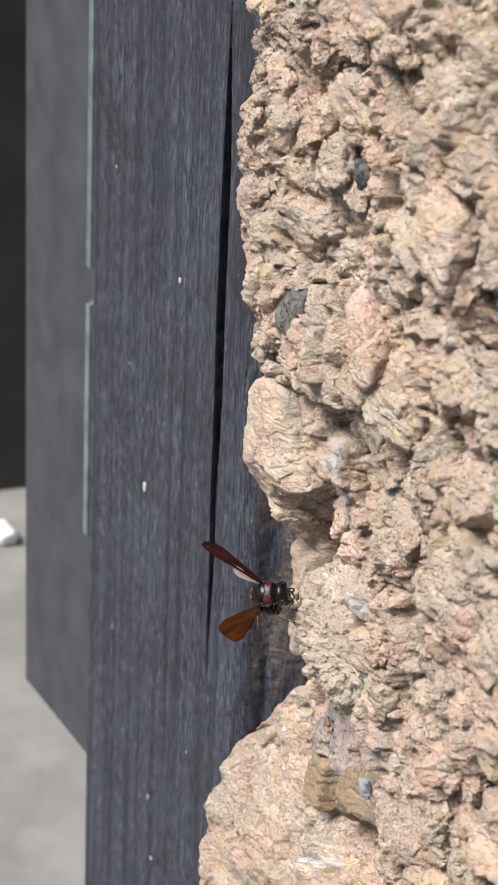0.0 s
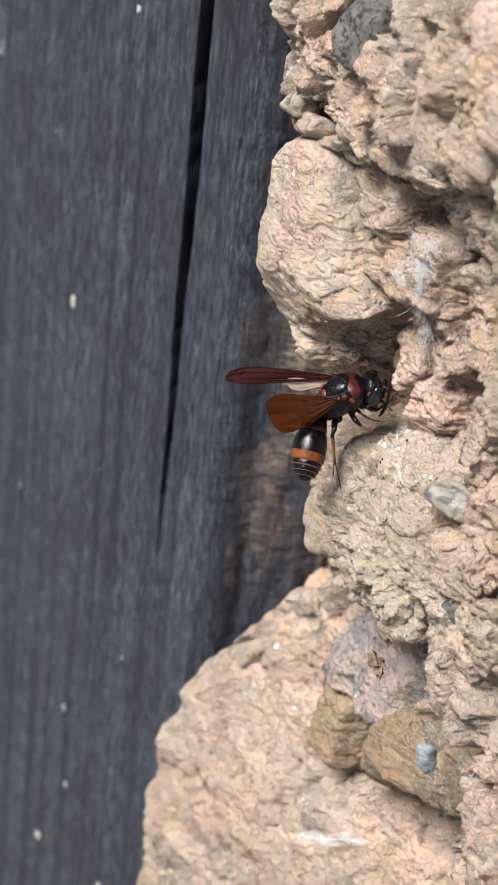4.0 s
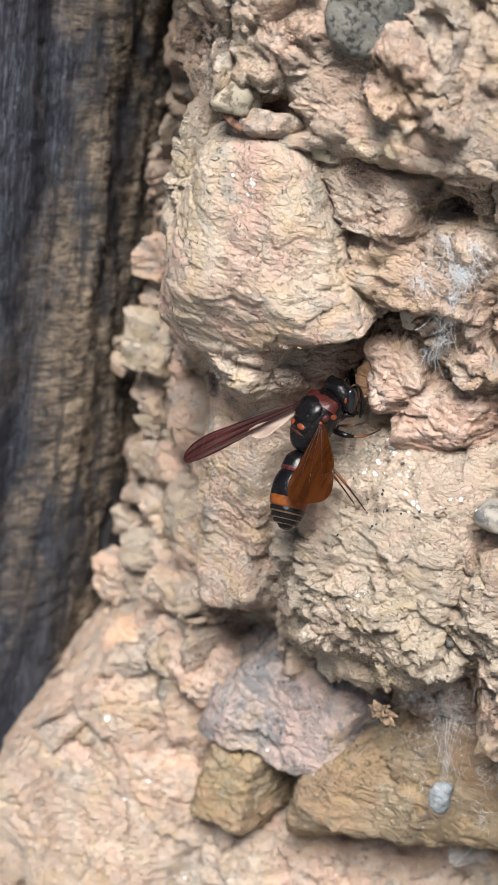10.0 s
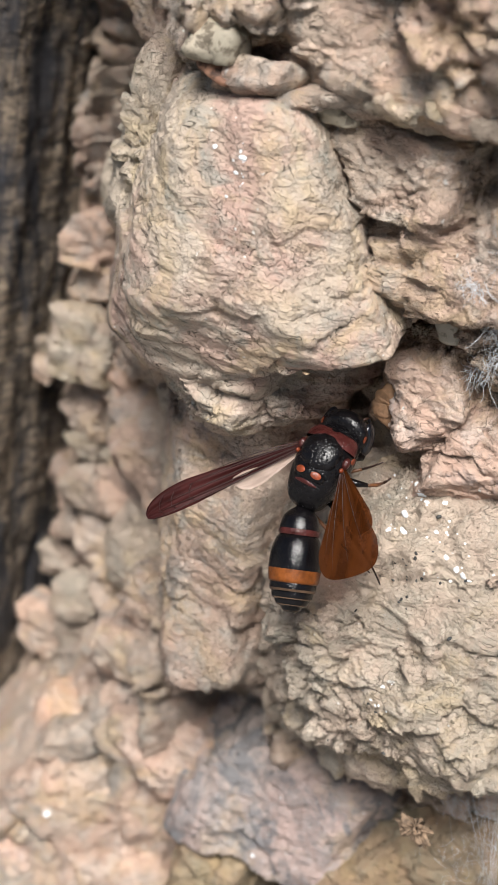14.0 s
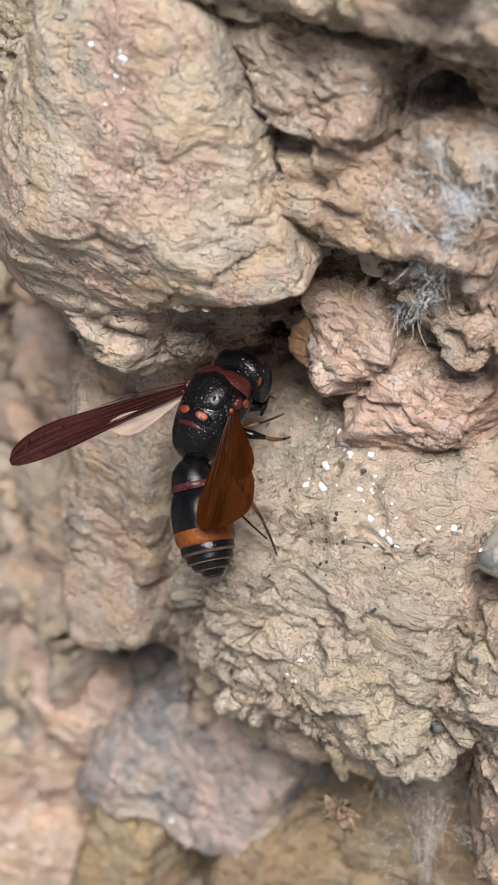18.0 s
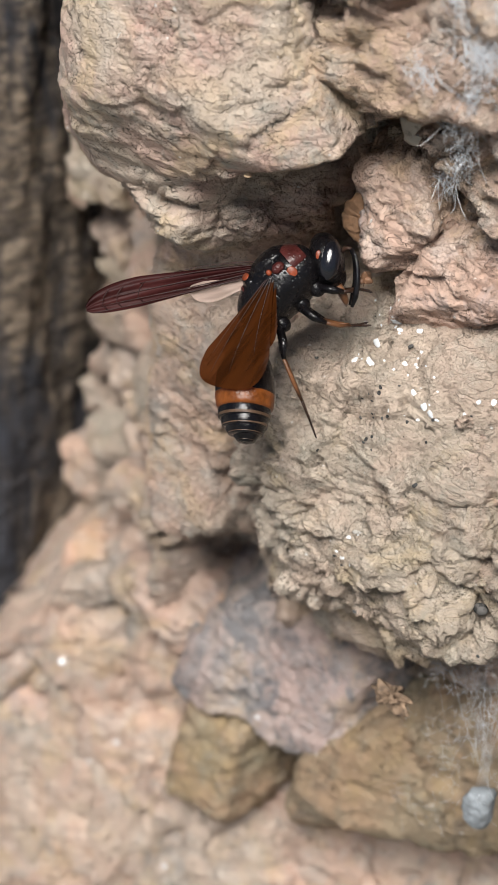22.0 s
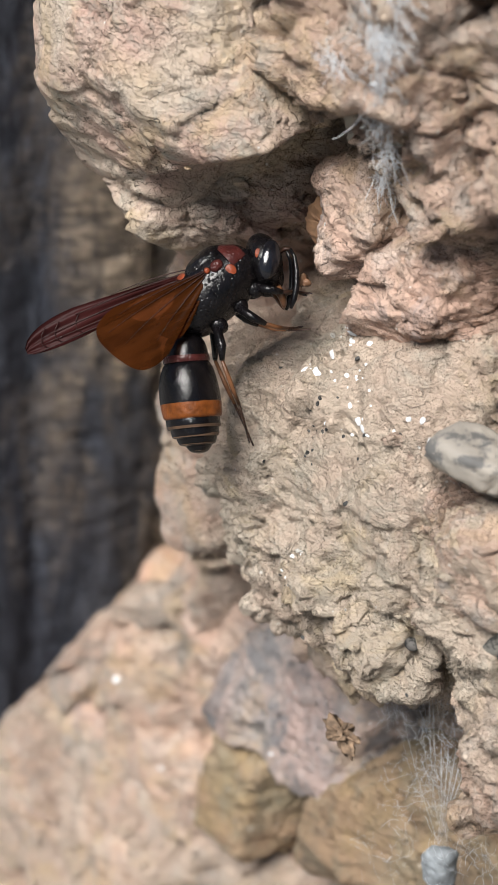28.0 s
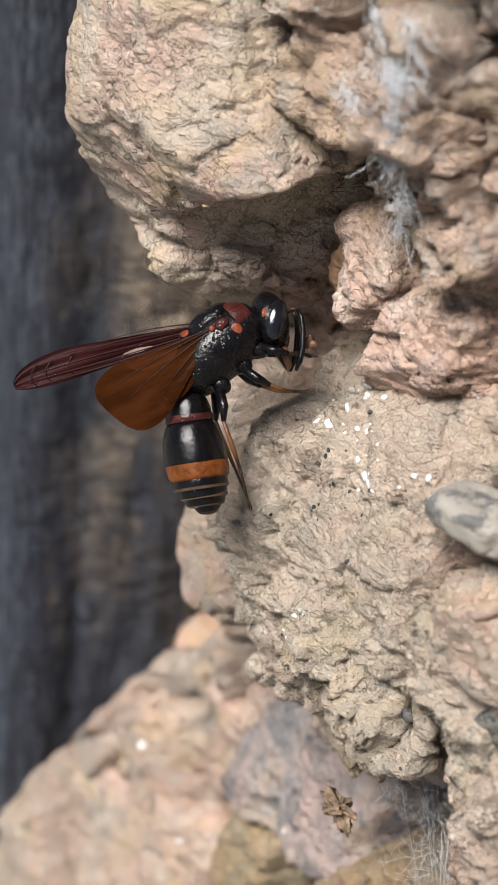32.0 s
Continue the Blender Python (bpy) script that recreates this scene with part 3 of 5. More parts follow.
ledge = stone("clay_ledge", "broad ledge of clay overhanging the large stone", CLAY, (79, -11.5, 232), [
    (-0.05, -1, 0.12, 9.6), (-0.95, -0.3, 0.1, 20), (1, -0.2, 0, 22), (0.06, 0.1, -1, 9.6), (0.1, -0.5, -0.85, 11.5), (0, -0.1, 1, 9.5), (-0.6, -0.6, -0.5, 16), (0, 1, 0, 10)], 6, 24, 1.0, 13, 0.5, warp=0.07)
stone("clay_ledge", "lump of clay at the broken edge of the wall", CLAY, (60, -12, 233), [
    (-0.4, -1, 0.0, 8.8), (-1, -0.2, 0, 4.5), (1, -0.2, 0, 6), (0, -0.2, -1, 7.5), (0, -0.1, 1, 12), (0, 1, 0, 10)], 6, 11, 1.0, 14, 0.9, warp=0.2)
rng = np.random.RandomState(77)
for k in range(14):
    x, z, s = rng.uniform(-17, 17), rng.uniform(-9.5, -3.0), rng.uniform(0.6, 1.25)
    y = -8.2 - 0.10 * abs(z) + rng.uniform(0.2, 1.8) + 0.35 * max(0, -z - 6)
    me = rock_mesh("flake", (CLAY, CLAY_PALE, CLAY_WARM)[k % 3], blob_planes(4.2 * s, 2.6 * s, 1.1 * s, 800 + k, 8, 0.25), 4, 16, 0.8, 800 + k, 0.5, 0.25)
    part("flake", me, ledge, mm(x, y, z, rng.uniform(-25, 10), rng.uniform(-16, 16), rng.uniform(-20, 20)))
stone("pebble", "grey speckled river pebble set in the clay", GREY_STONE, (73.5, -19.2, 238.6), blob_planes(4.6, 4.4, 5.2, 4), 5, 8, 0.6, 17, 0.3)
stone("pebble", "small pale pebble with a rusty underside", PALE_STONE, (59.0, -19.0, 225.4), blob_planes(2.5, 2.6, 2.2, 9), 4, 9, 0.5, 19, 0.3)
stone("pebble", "small rust-brown chip beneath a pebble", RUST_STONE, (59.2, -19.0, 223.2), blob_planes(2.2, 2.4, 0.9, 10), 4, 9, 0.5, 20, 0.3)
stone("pebble", "small yellowish pebble in the crack above the boulder", PALE_STONE, (68.6, -16.8, 221.6), blob_planes(3.0, 2.2, 1.2, 12), 4, 8, 0.5, 22, 0.3)
stone("stone", "rounded pink clay lump beside the nest entrance", CLAY_PINK, (80.2, -8.2, 196.6), [
    (-0.3, -1, 0.2, 4.8), (-1, -0.3, 0.1, 5.2), (-0.5, -0.3, 0.8, 5.2), (0.6, -0.4, 0.7, 5.6), (1, -0.3, 0, 4.4), (0.3, -0.6, -0.8, 4.6), (-0.6, -0.5, -0.7, 5.2), (0, 1, 0, 6)], 6, 20, 1.0, 24, 0.5)
stone("stone", "reddish clay lump under a crack", CLAY_PINK, (85.7, -9.4, 193.2), [
    (-0.1, -1, 0.1, 4.6), (-1, -0.3, 0.3, 4.6), (-0.3, -0.4, 0.9, 4.4), (1, -0.3, 0, 5.6), (0.2, -0.6, -0.8, 4.2), (0, 0, 1, 4.5), (0, 1, 0, 6)], 6, 20, 1.0, 26, 0.5)
stone("stone", "small pale stone rod lying in the crack", ROD_STONE, (83.0, -12.4, 205.0), blob_planes(4.8, 1.8, 1.2, 15, 10, 0.08), 4, 9, 0.6, 28, 0.3, (0, -12, 8))
stone("stone", "clay block beyond the crack of the large stone", CLAY, (83.2, -10.3, 210.6), [
    (-0.05, -1, 0.12, 7.6), (-0.86, 0.0, -0.51, 8.4), (-0.3, -0.2, 0.9, 5.6), (1, -0.3, 0, 7), (0.1, -0.2, -1, 4.6), (0, 1, 0, 6)], 6, 16, 1.0, 30, 0.8)
stone("stone", "thin clay ledge above the crack", CLAY, (77.0, -11.0, 216.8), [
    (-0.1, -1, 0.2, 7.2), (-1, -0.2, -0.5, 7.2), (1, -0.3, 0, 4.6), (0, -0.2, -1, 4.6), (0, -0.2, 1, 5.6), (0, 1, 0, 6)], 6, 20, 1.0, 32, 0.6, warp=0.1)
stone("stone", "mauve-grey flat stone at the foot of the clay", MAUVE, (67.5, 6.5, 140.5), [
    (-0.2, -1, 0.25, 10.0), (-1, -0.2, 0.2, 10.0), (0, -0.35, 1, 10.0), (1, -0.4, 0.1, 15), (0.1, -0.1, -1, 6.0), (-0.7, -0.3, 0.7, 10), (0, 1, 0, 8)], 6, 11, 0.9, 34, 0.6, warp=0.13)
stone("stone", "ochre sandstone block with a stepped face", OCHRE, (64.0, 3.0, 128.6), [
    (-0.1, -1, 0.1, 8.4), (-1, -0.2, 0.1, 5.5), (1, -0.2, 0, 5.5), (0, -0.1, -1, 6.5), (0, -0.2, 1, 7.5), (0, 1, 0, 8)], 6, 14, 0.9, 36, 0.55, warp=0.1)
stone("stone", "olive sandstone slab below the overhang", OCHRE, (89.0, 4.0, 141.0), [
    (0.05, -1, 0.10, 9.6), (-1, -0.3, 0.1, 16.0), (1, -0.2, 0, 25), (0.36, -0.1, -0.93, 11.0), (0, -0.4, 1, 15), (-0.60, -0.2, 0.78, 7.5), (0.2, -0.75, -0.6, 12.5), (0, 1, 0, 9)], 6, 14, 0.9, 38, 0.55, warp=0.06)
stone("pebble", "smooth grey finger-shaped pebble lying in the clay", TAN_STONE, (98.6, -15.8, 185.6), blob_planes(6.6, 2.4, 1.75, 21), 5, 7, 0.5, 40, 0.3, (0, 14, 28))
stone("stone", "pale swell of clay standing forward of the wasp's stone", CLAY_PALE, (101.0, -13.0, 175.5), blob_planes(7.5, 6.5, 9.5, 29, 10, 0.12), 6, 10, 1.0, 50, 1.0)
stone("pebble", "small blue-grey stone flush with the clay", GREY_STONE, (102.5, -18.0, 174.5), blob_planes(2.0, 1.8, 2.6, 22), 4, 8, 0.5, 41, 0.3)
stone("pebble", "tiny black stone flush with the clay", BLACK_STONE, (97.0, -22.5, 268.0), blob_planes(2.0, 1.6, 2.8, 23), 4, 8, 0.4, 42, 0.3)
stone("stone", "pink elongated stone sloping through the clay", CLAY_PINK, (99.0, -20.5, 240.0), blob_planes(4.2, 3.6, 10.5, 25, 14, 0.1), 5, 9, 0.8, 44, 0.4, (0, -32, 0))
stone("stone", "rounded clay swell at the upper wall", CLAY_WARM, (121.0, -20.0, 262.0), blob_planes(7.0, 5.0, 10.5, 27, 14, 0.1), 5, 9, 0.9, 46, 0.5)
stone("stone", "knobbly strip of clay beside the large stone", CLAY_PALE, (49.2, -7.0, 213), [
    (-0.6, -1, 0.1, 3.6), (-1, -0.2, 0, 3.2), (1, -0.4, 0, 3.4), (0, -0.2, -1, 8), (0, -0.2, 1, 9), (0, 1, 0, 6)], 5, 9, 1.0, 48, 0.9, (0, 6, 0))

# low warm clay bank in front of the post
for k, (x, y, z, rx, ry, rz) in enumerate((
        (55, 5, 140, 7.0, 4.5, 5.0), (45, 4, 131, 7.0, 5.0, 4.5), (52, 2, 121, 7.5, 5.0, 5.0), (37, 2, 119, 6.0, 5.0, 5.5), (29, 0, 104, 5.0, 6.0, 6.0),
        (43, -1, 106, 9.0, 6.5, 7.0), (30, -1, 84, 7.0, 6.0, 8.0), (56, -1, 99, 9.0, 6.5, 7.0), (50, -1, 80, 10.0, 7.0, 8.0), (71, 3, 110, 8.0, 6.0, 5.5), (84, 4, 112, 8.0, 6.0, 6.0))):
    lump = stone("clay_lump", "warm orange lump of clay banked against the post", CLAY_WARM if k % 3 else CLAY_PINK, (x, y, z), blob_planes(rx, ry, rz, 60 + k, 12, 0.14), 5, 8, 0.9, 60 + k, 0.6, strata=1.2)
    lump["group"] = "clay lumps banked against the post"
lump = stone("clay_lump", "orange-red lump of clay at the top of the bank", CLAY_ORANGE, (40.5, 10.0, 134.8), blob_planes(6.0, 4.5, 4.5, 95, 12, 0.12), 5, 7, 0.7, 95, 0.5, strata=1.2)
lump["group"] = "clay lumps banked against the post"

# rubble in the gap behind the large stone
RUBBLE = tagged(new("rubble"), "loose pale clay crumbs filling the gap beside the post", "rubble")
RUBBLE.matrix_basis = mm(40, 10, 160)
for k, (x, y, z, r) in enumerate((
        (36.5, 10, 195.5, 3.4), (37, 10, 183, 4.4), (36.5, 12, 190.5, 3), (36, 14, 173, 3.4), (39, 17, 167, 4.2), (39, 12, 164, 3.4), (40, 13, 158, 3.2), (33.5, 16, 150, 2.6), (40, 17, 152, 4),
        (33, 16, 141, 3.8), (39, 12, 149, 3.6), (43, 13, 164, 4.6), (43, 13, 154, 4.2), (42, 8, 203, 4.2), (38, 17, 174, 5), (45, 9, 186, 5),
        (36, 14, 169, 2.4), (35, 15, 157, 2.2), (41, 10, 180, 2.8), (40, 15, 143, 4.4), (47, 11, 147, 5), (28.5, 17, 175, 1.5), (27.5, 16, 178, 1.2), (48, 10, 155, 4), (70, -3, 195, 1.8), (73, -2, 193, 1.6), (75.5, -4, 196.5, 1.7), (72, -4, 197.5, 1.4), (76.5, -5.5, 199.5, 1.5), (69, -4.5, 192, 1.5), (74.5, -5, 192, 1.3), (77.5, -7, 201, 1.2), (78.5, -6, 194, 1.5),
        (48, 20, 146, 8), (48, 20, 158, 8.5), (47, 19, 171, 8.5), (47, 18, 184, 8), (47, 16, 196, 8), (46, 14, 208, 7.5), (46, 12, 219, 7))):
    if x < 46:
        x, y, z = x - 4.4, y + 9, z - 3.3
    me = rock_mesh("crumb", (CLAY_WARM, CLAY_PALE, CLAY)[k % 3], blob_planes(r, r * 0.95, r * 0.95, 100 + k, 9, 0.16), 5, 9, 0.9, 100 + k, 0.5, 0.24)
    part("crumb", me, RUBBLE, mm(x - 40, y - 10, z - 160))
CRUMBS = [rock_mesh("crumb", (CLAY_WARM, CLAY_PALE, CLAY)[k % 3], blob_planes(1.5, 1.3, 1.3, 150 + k, 9, 0.2), 3, 9, 0.9, 150 + k, 0.35, 0.25) for k in range(9)]
rng = np.random.RandomState(5)
for k in range(90):
    z = rng.uniform(138, 222)
    x = rng.uniform(33, 54)
    s = rng.choice((0.5, 0.8, 1.2, 1.7), p=(0.3, 0.35, 0.25, 0.1))
    part("crumb", CRUMBS[k % 9], RUBBLE, mm(x - 40, 27 - (x - 30) * 0.85 + rng.uniform(-2, 1.5) - 10, z - 160, rng.uniform(0, 360), rng.uniform(0, 360), 0, (s, s, s)))

# small lumps and stones bedded in the clay
LUMP_FORMS = [rock_mesh("clay_piece", (CLAY, CLAY, CLAY_PALE, CLAY_WARM, CLAY)[k % 5], blob_planes(*((5, 4, 5), (7, 4, 4.5), (4.5, 4, 7))[k % 3], 200 + k, 9, 0.22), 5, 20, 1.0, 200 + k, 0.7) for k in range(15)]
GREY_FORMS = [rock_mesh("stone_piece", (GREY_STONE, MAUVE, PALE_STONE)[k % 3], blob_planes(3.0, 2.6, 4.0, 300 + k, 12, 0.14), 4, 9, 0.7, 300 + k, 0.4) for k in range(6)]
rng = np.random.RandomState(12)
KEEP_CLEAR = ((50, 96, 150, 236), (20, 118, 60, 156))


def wall_y(x, z):
    return float(wall_front(np.array([float(x)]), np.array([float(z)]))[0])


count = 0
while count < 190:
    x, z = rng.uniform(46, 160), rng.uniform(70, 318)
    if any(a < x < b and c < z < d for a, b, c, d in KEEP_CLEAR) or x < edge_x(z) + 2:
        continue
    s = rng.choice((0.45, 0.6, 0.8, 1.1, 1.4), p=(0.15, 0.25, 0.3, 0.2, 0.1))
    form = LUMP_FORMS[rng.randint(15)] if rng.rand() < 0.93 else GREY_FORMS[rng.randint(6)]
    part("clay_piece" if form in LUMP_FORMS else "stone_piece", form, wall,
         mm(x, wall_y(x, z) + s * rng.uniform(0.8, 3.4), z, rng.uniform(-30, 30), rng.uniform(-40, 40), rng.uniform(-25, 25), (s, s * 0.9, s)))
    count += 1

# ---- white flecks, webs, cocoon ----


def on_front(x, z, near=-40):
    """The foremost point of the stones and the wall at x, z (mm)."""
    deps = bpy.context.evaluated_depsgraph_get()
    hit, place, normal, *_ = scene.ray_cast(deps, Vector((x * MM, near * MM, z * MM)), Vector((0, 1, 0)))
    return (place, normal) if hit else (Vector((x * MM, -0.015, z * MM)), Vector((0, -1, 0)))


bpy.context.view_layer.update()
SPECK_PAINT = plain_material("dull_white_splash", (0.34, 0.34, 0.32), 0.8, 900, 0.3)
FLECKS = tagged(new("mineral_flecks"), "white mineral flecks on the pale clay stone", "flecks")
FLECKS.matrix_basis = mm(85, -15, 186)
rng = np.random.RandomState(31)


def fleck_mesh(seed, r):
    g = np.random.RandomState(seed)
    d, f = ball(3)
    k = 1 + 0.7 * fbm(d * 3.0, 1.8, 3, 0.6, seed)
    return mesh_of("fleck", d * k[:, None] * (r * 0.62, r * 0.62 * g.uniform(0.6, 1.1), r * 0.16) * MM, f, GYPSUM)


SPOTS = [(83.2, 188.5, 0.42), (83.5, 186.8, 0.40), (85.0, 185.3, 0.55), (84.6, 186.9, 0.22), (91.3, 186.5, 0.4), (86.2, 184.6, 0.5), (86.9, 184.4, 0.45), (87.6, 184.2, 0.3),
         (79.9, 186.4, 0.7), (80.6, 186.0, 0.6), (79.2, 185.6, 0.5), (80.9, 188.3, 0.7), (80.1, 188.8, 0.6), (81.6, 188.1, 0.4), (82.2, 171.8, 0.4), (83.6, 183.6, 0.28), (90.2, 186.2, 0.3), (94, 187, 0.35),
         (63.5, 217.6, 0.6), (63.0, 216.2, 0.35), (60.8, 217.8, 0.4), (62.6, 214.2, 0.25), (69.0, 137.3, 0.35), (47.7, 118.7, 0.5), (51, 123, 0.35), (43, 130, 0.6), (60, 112, 0.4), (72, 104, 0.4)]
CROWD = np.random.RandomState(8)
SPOTS += [(x + CROWD.normal() * 1.1, z + CROWD.normal() * 0.7, CROWD.uniform(0.09, 0.24)) for x, z in [(79.8, 186.0), (80.8, 188.4), (86.8, 184.6), (83.6, 187.0), (63.2, 217.0), (81.5, 170.5)] for _ in range(7)]
for k, (x, z, r) in enumerate(SPOTS):
    place, normal = on_front(x, z)
    turn = normal.to_track_quat("Z", "Y").to_matrix().to_4x4()
    ob = part("fleck", fleck_mesh(500 + k, r), FLECKS, FLECKS.matrix_basis.inverted() @ Matrix.Translation(place) @ turn)
GRIT = tagged(new("grit"), "dark grit grains stuck to the pale clay stone", "grit")
GRIT.matrix_basis = mm(85, -15, 182)
GRAIN = [rock_mesh("grain", BLACK_STONE, blob_planes(0.24, 0.15, 0.12, 700 + k, 8, 0.15), 2, 8, 0.2, 700 + k, 0.1) for k in range(4)]
for k in range(38):
    x, z = (rng.normal(83.5, 2.6), rng.normal(183.5, 2.2)) if k < 26 else (rng.uniform(72, 95), rng.uniform(158, 190))
    place, normal = on_front(x, z)
    part("grain", GRAIN[k % 4], GRIT, GRIT.matrix_basis.inverted() @ Matrix.Translation(place) @ pose(0, 0, 0, rng.uniform(0, 360), rng.uniform(0, 360), 0) @ Matrix.Scale(rng.uniform(0.3, 1.25), 4))
drop = tagged(new("insect_egg", fleck_mesh(900, 0.5)), "tiny cream egg hanging under the large stone", "egg")
drop.data.materials[0] = plain_material("cream_egg", (0.52, 0.38, 0.25), 0.5, 900, 0.15)
drop.matrix_basis = Matrix.Translation((0.0708, -0.0200, 0.2000))


def bead_mesh(name, mat, rx, ry, rz, level=3):
    d, f = ball(level)
    return mesh_of(name, d * (rx, ry, rz) * MM, f, mat)


def web(name, label, centre, spread, strands, seed, clumps=5, thick=(0.03, 0.09), sag=0.6):
    """Tangled silk about a centre (mm): strands between points near the surface."""
    g = np.random.RandomState(seed)
    top = tagged(new(name), label, "spider web")
    top.matrix_basis = mm(*centre)
    for c in range(clumps * 3):
        pieces = []
        nub = g.normal(size=3) * spread * 0.8
        own = spread * g.uniform(0.15, 0.5)
        for _ in range(strands // (clumps * 3)):
            p = nub + g.normal(size=3) * own
            way = g.normal(size=3) * spread
            way /= np.linalg.norm(way)
            bend = g.normal(size=3) * 0.5
            pts = []
            for _k in range(9):
                pts.append(p.copy())
                way = way + bend * 0.4 + g.normal(size=3) * 0.3 + (nub - p) * 0.12
                way /= np.linalg.norm(way)
                p = p + way * g.uniform(0.1, 0.42)
            r = g.uniform(*thick)
            pieces.append(tube(pts, [r * (0.6 + 0.8 * g.rand()) for _k in pts], 4))
        tagged(part("silk", tube_mesh("silk", SILK, pieces), top), kind="stuff")
    return top


def hanging_web(label, top_end, low_end, sway, long_strands, curls, seed):
    """Wisps of silk that hang along a line between two points (mm), in bunches."""
    g = np.random.RandomState(seed)
    web_thing = tagged(new("spider_web"), label, "spider web")
    web_thing.matrix_basis = mm(*top_end)
    span = np.array(low_end, float) - np.array(top_end, float)
    for c in range(8):
        pieces = []
        drift = g.normal(size=3) * (sway * 0.8, 0.35, 0.9)
        for k in range((long_strands + curls) // 8):
            is_long = k < long_strands // 8
            t0 = np.clip(c / 8 + g.normal() * 0.05, 0, 1)
            p = span * t0 + drift + g.normal(size=3) * (sway * 0.26, 0.25, 0.5)
            way = span / np.linalg.norm(span) + g.normal(size=3) * (0.35 if is_long else 1.6)
            way[1] *= 0.5
            reach = g.uniform(0.12, 0.42) if is_long else g.uniform(0.05, 0.20)
            pts = []
            for _k in range(9):
                pts.append(p.copy())
                way = way / np.linalg.norm(way) + g.normal(size=3) * (0.16 if is_long else 0.5) * (1, 0.5, 1)
                p = p + way / np.linalg.norm(way) * reach
            r = g.uniform(0.008, 0.024) if is_long else g.uniform(0.010, 0.028)
            pieces.append(tube(pts, [r * (0.6 + 0.8 * g.rand()) for _k in pts], 4))
        tagged(part("silk", tube_mesh("silk", SILK, pieces), web_thing), kind="stuff")
    return web_thing


def before(x, z, gap=0.5):
    """A point (mm) just in front of the clay at x, z."""
    return x, on_front(x, z)[0].y / MM - gap, z


hanging_web("thick white cobweb hanging from the mouth of a hole", (85.2, -19.0, 216.0), (87.4, -19.0, 211.2), 1.9, 136, 230, 6)
hanging_web("wispy white cobweb in the crack beside the nest", before(87.4, 210.8, 0.8), before(84.0, 201.2, 0.8), 1.0, 136, 220, 5)
web("spider_web", "fine dusty cobweb in the hollow under the wasp's stone", (93.0, -13.5, 158.5), np.array((3.6, 1.6, 4.0)), 320, 8, thick=(0.004, 0.010))
web("spider_web", "dirty cobweb below the overhang", (102.0, -15.5, 152.0), np.array((6.0, 2.0, 5.0)), 260, 9, thick=(0.004, 0.010))
g = np.random.RandomState(91)
pieces = []
for k in range(13):
    a, b = np.array((g.normal(93, 1.8), g.normal(-15, 1.2), g.normal(164, 2.5))), np.array((g.normal(95, 2.2), g.normal(-11, 2.0), g.normal(149, 3.0)))
    m = (a + b) / 2 + g.normal(size=3) * 0.7
    pieces.append(tube([a * (1 - t) ** 2 + 2 * m * t * (1 - t) + b * t * t for t in np.linspace(0, 1, 7)], g.uniform(0.004, 0.010), 4))
threads = tagged(new("spider_threads", tube_mesh("spider_threads", SILK, pieces)), "loose hanging spider threads under the clay stone", "spider web", kind="stuff")
WHITE_STONE = tagged(new("pebble", rock_mesh("pebble", GYPSUM, blob_planes(13, 7, 5, 88, 10, 0.1), 4, 8, 0.8, 88, 0.5)), "white pebble lying on the concrete ground", "stone")
WHITE_STONE.matrix_basis = mm(-492, 120, -46)
NEST_MUD = plain_material("damp_nest_mud", (0.19, 0.105, 0.056), 0.75, 1200, 0.3, 0.0004)
NEST = tagged(new("mud_nest", rock_mesh("mud_nest", NEST_MUD, blob_planes(1.6, 0.8, 2.6, 57, 9, 0.1), 5, 6, 0.5, 58, 0.3, 0.08)), "damp orange-brown mud of a nest plastered beside the clay lump", "nest")
NEST.matrix_basis = Matrix.Translation(on_front(76.0, 195.2)[0])
snail = tagged(new("snail_shell", bead_mesh("snail_shell", BLACK_STONE, 0.62, 0.5, 0.5)), "tiny dark shiny snail shell", "shell")
snail.matrix_basis = mm(93.9, -17.4, 169.5)
DRY_LEAF = plain_material("dry_leaf", (0.17, 0.115, 0.075), 0.8, 1200, 0.5)
scrap = tagged(new("leaf_scrap", rock_mesh("leaf_scrap", DRY_LEAF, blob_planes(1.9, 0.45, 0.9, 33, 9, 0.3), 5, 9, 0.8, 34, 0.9, 0.5)), "crumpled dry brown leaf scrap caught in silk", "leaf")
scrap.matrix_basis = mm(87.6, -16.6, 157.2, 0, 25, 0)
COC = tagged(new("cocoon", rock_mesh("cocoon", COCOON, blob_planes(1.5, 1.3, 2.3, 41, 6, 0.05), 4, 4, 0.5, 77, 0.3)), "small pale grey cocoon hanging from silk threads", "cocoon")
COC.matrix_basis = mm(95.2, -12.2, 145.8)
pieces = [tube([(0.2 * k - 0.3, 0, 1.9), (0.15 * k - 0.4, 0.1 * k, 6), (0.5 * k - 1.2, 0.3 * k, 11.5)], 0.018, 4) for k in range(5)]
part("thread", tube_mesh("thread", SILK, pieces), COC)
HUSK = tagged(new("insect_husk"), "crumpled translucent insect wings caught on the clay", "husk")
HUSK.matrix_basis = mm(80, -1.5, 112.5)
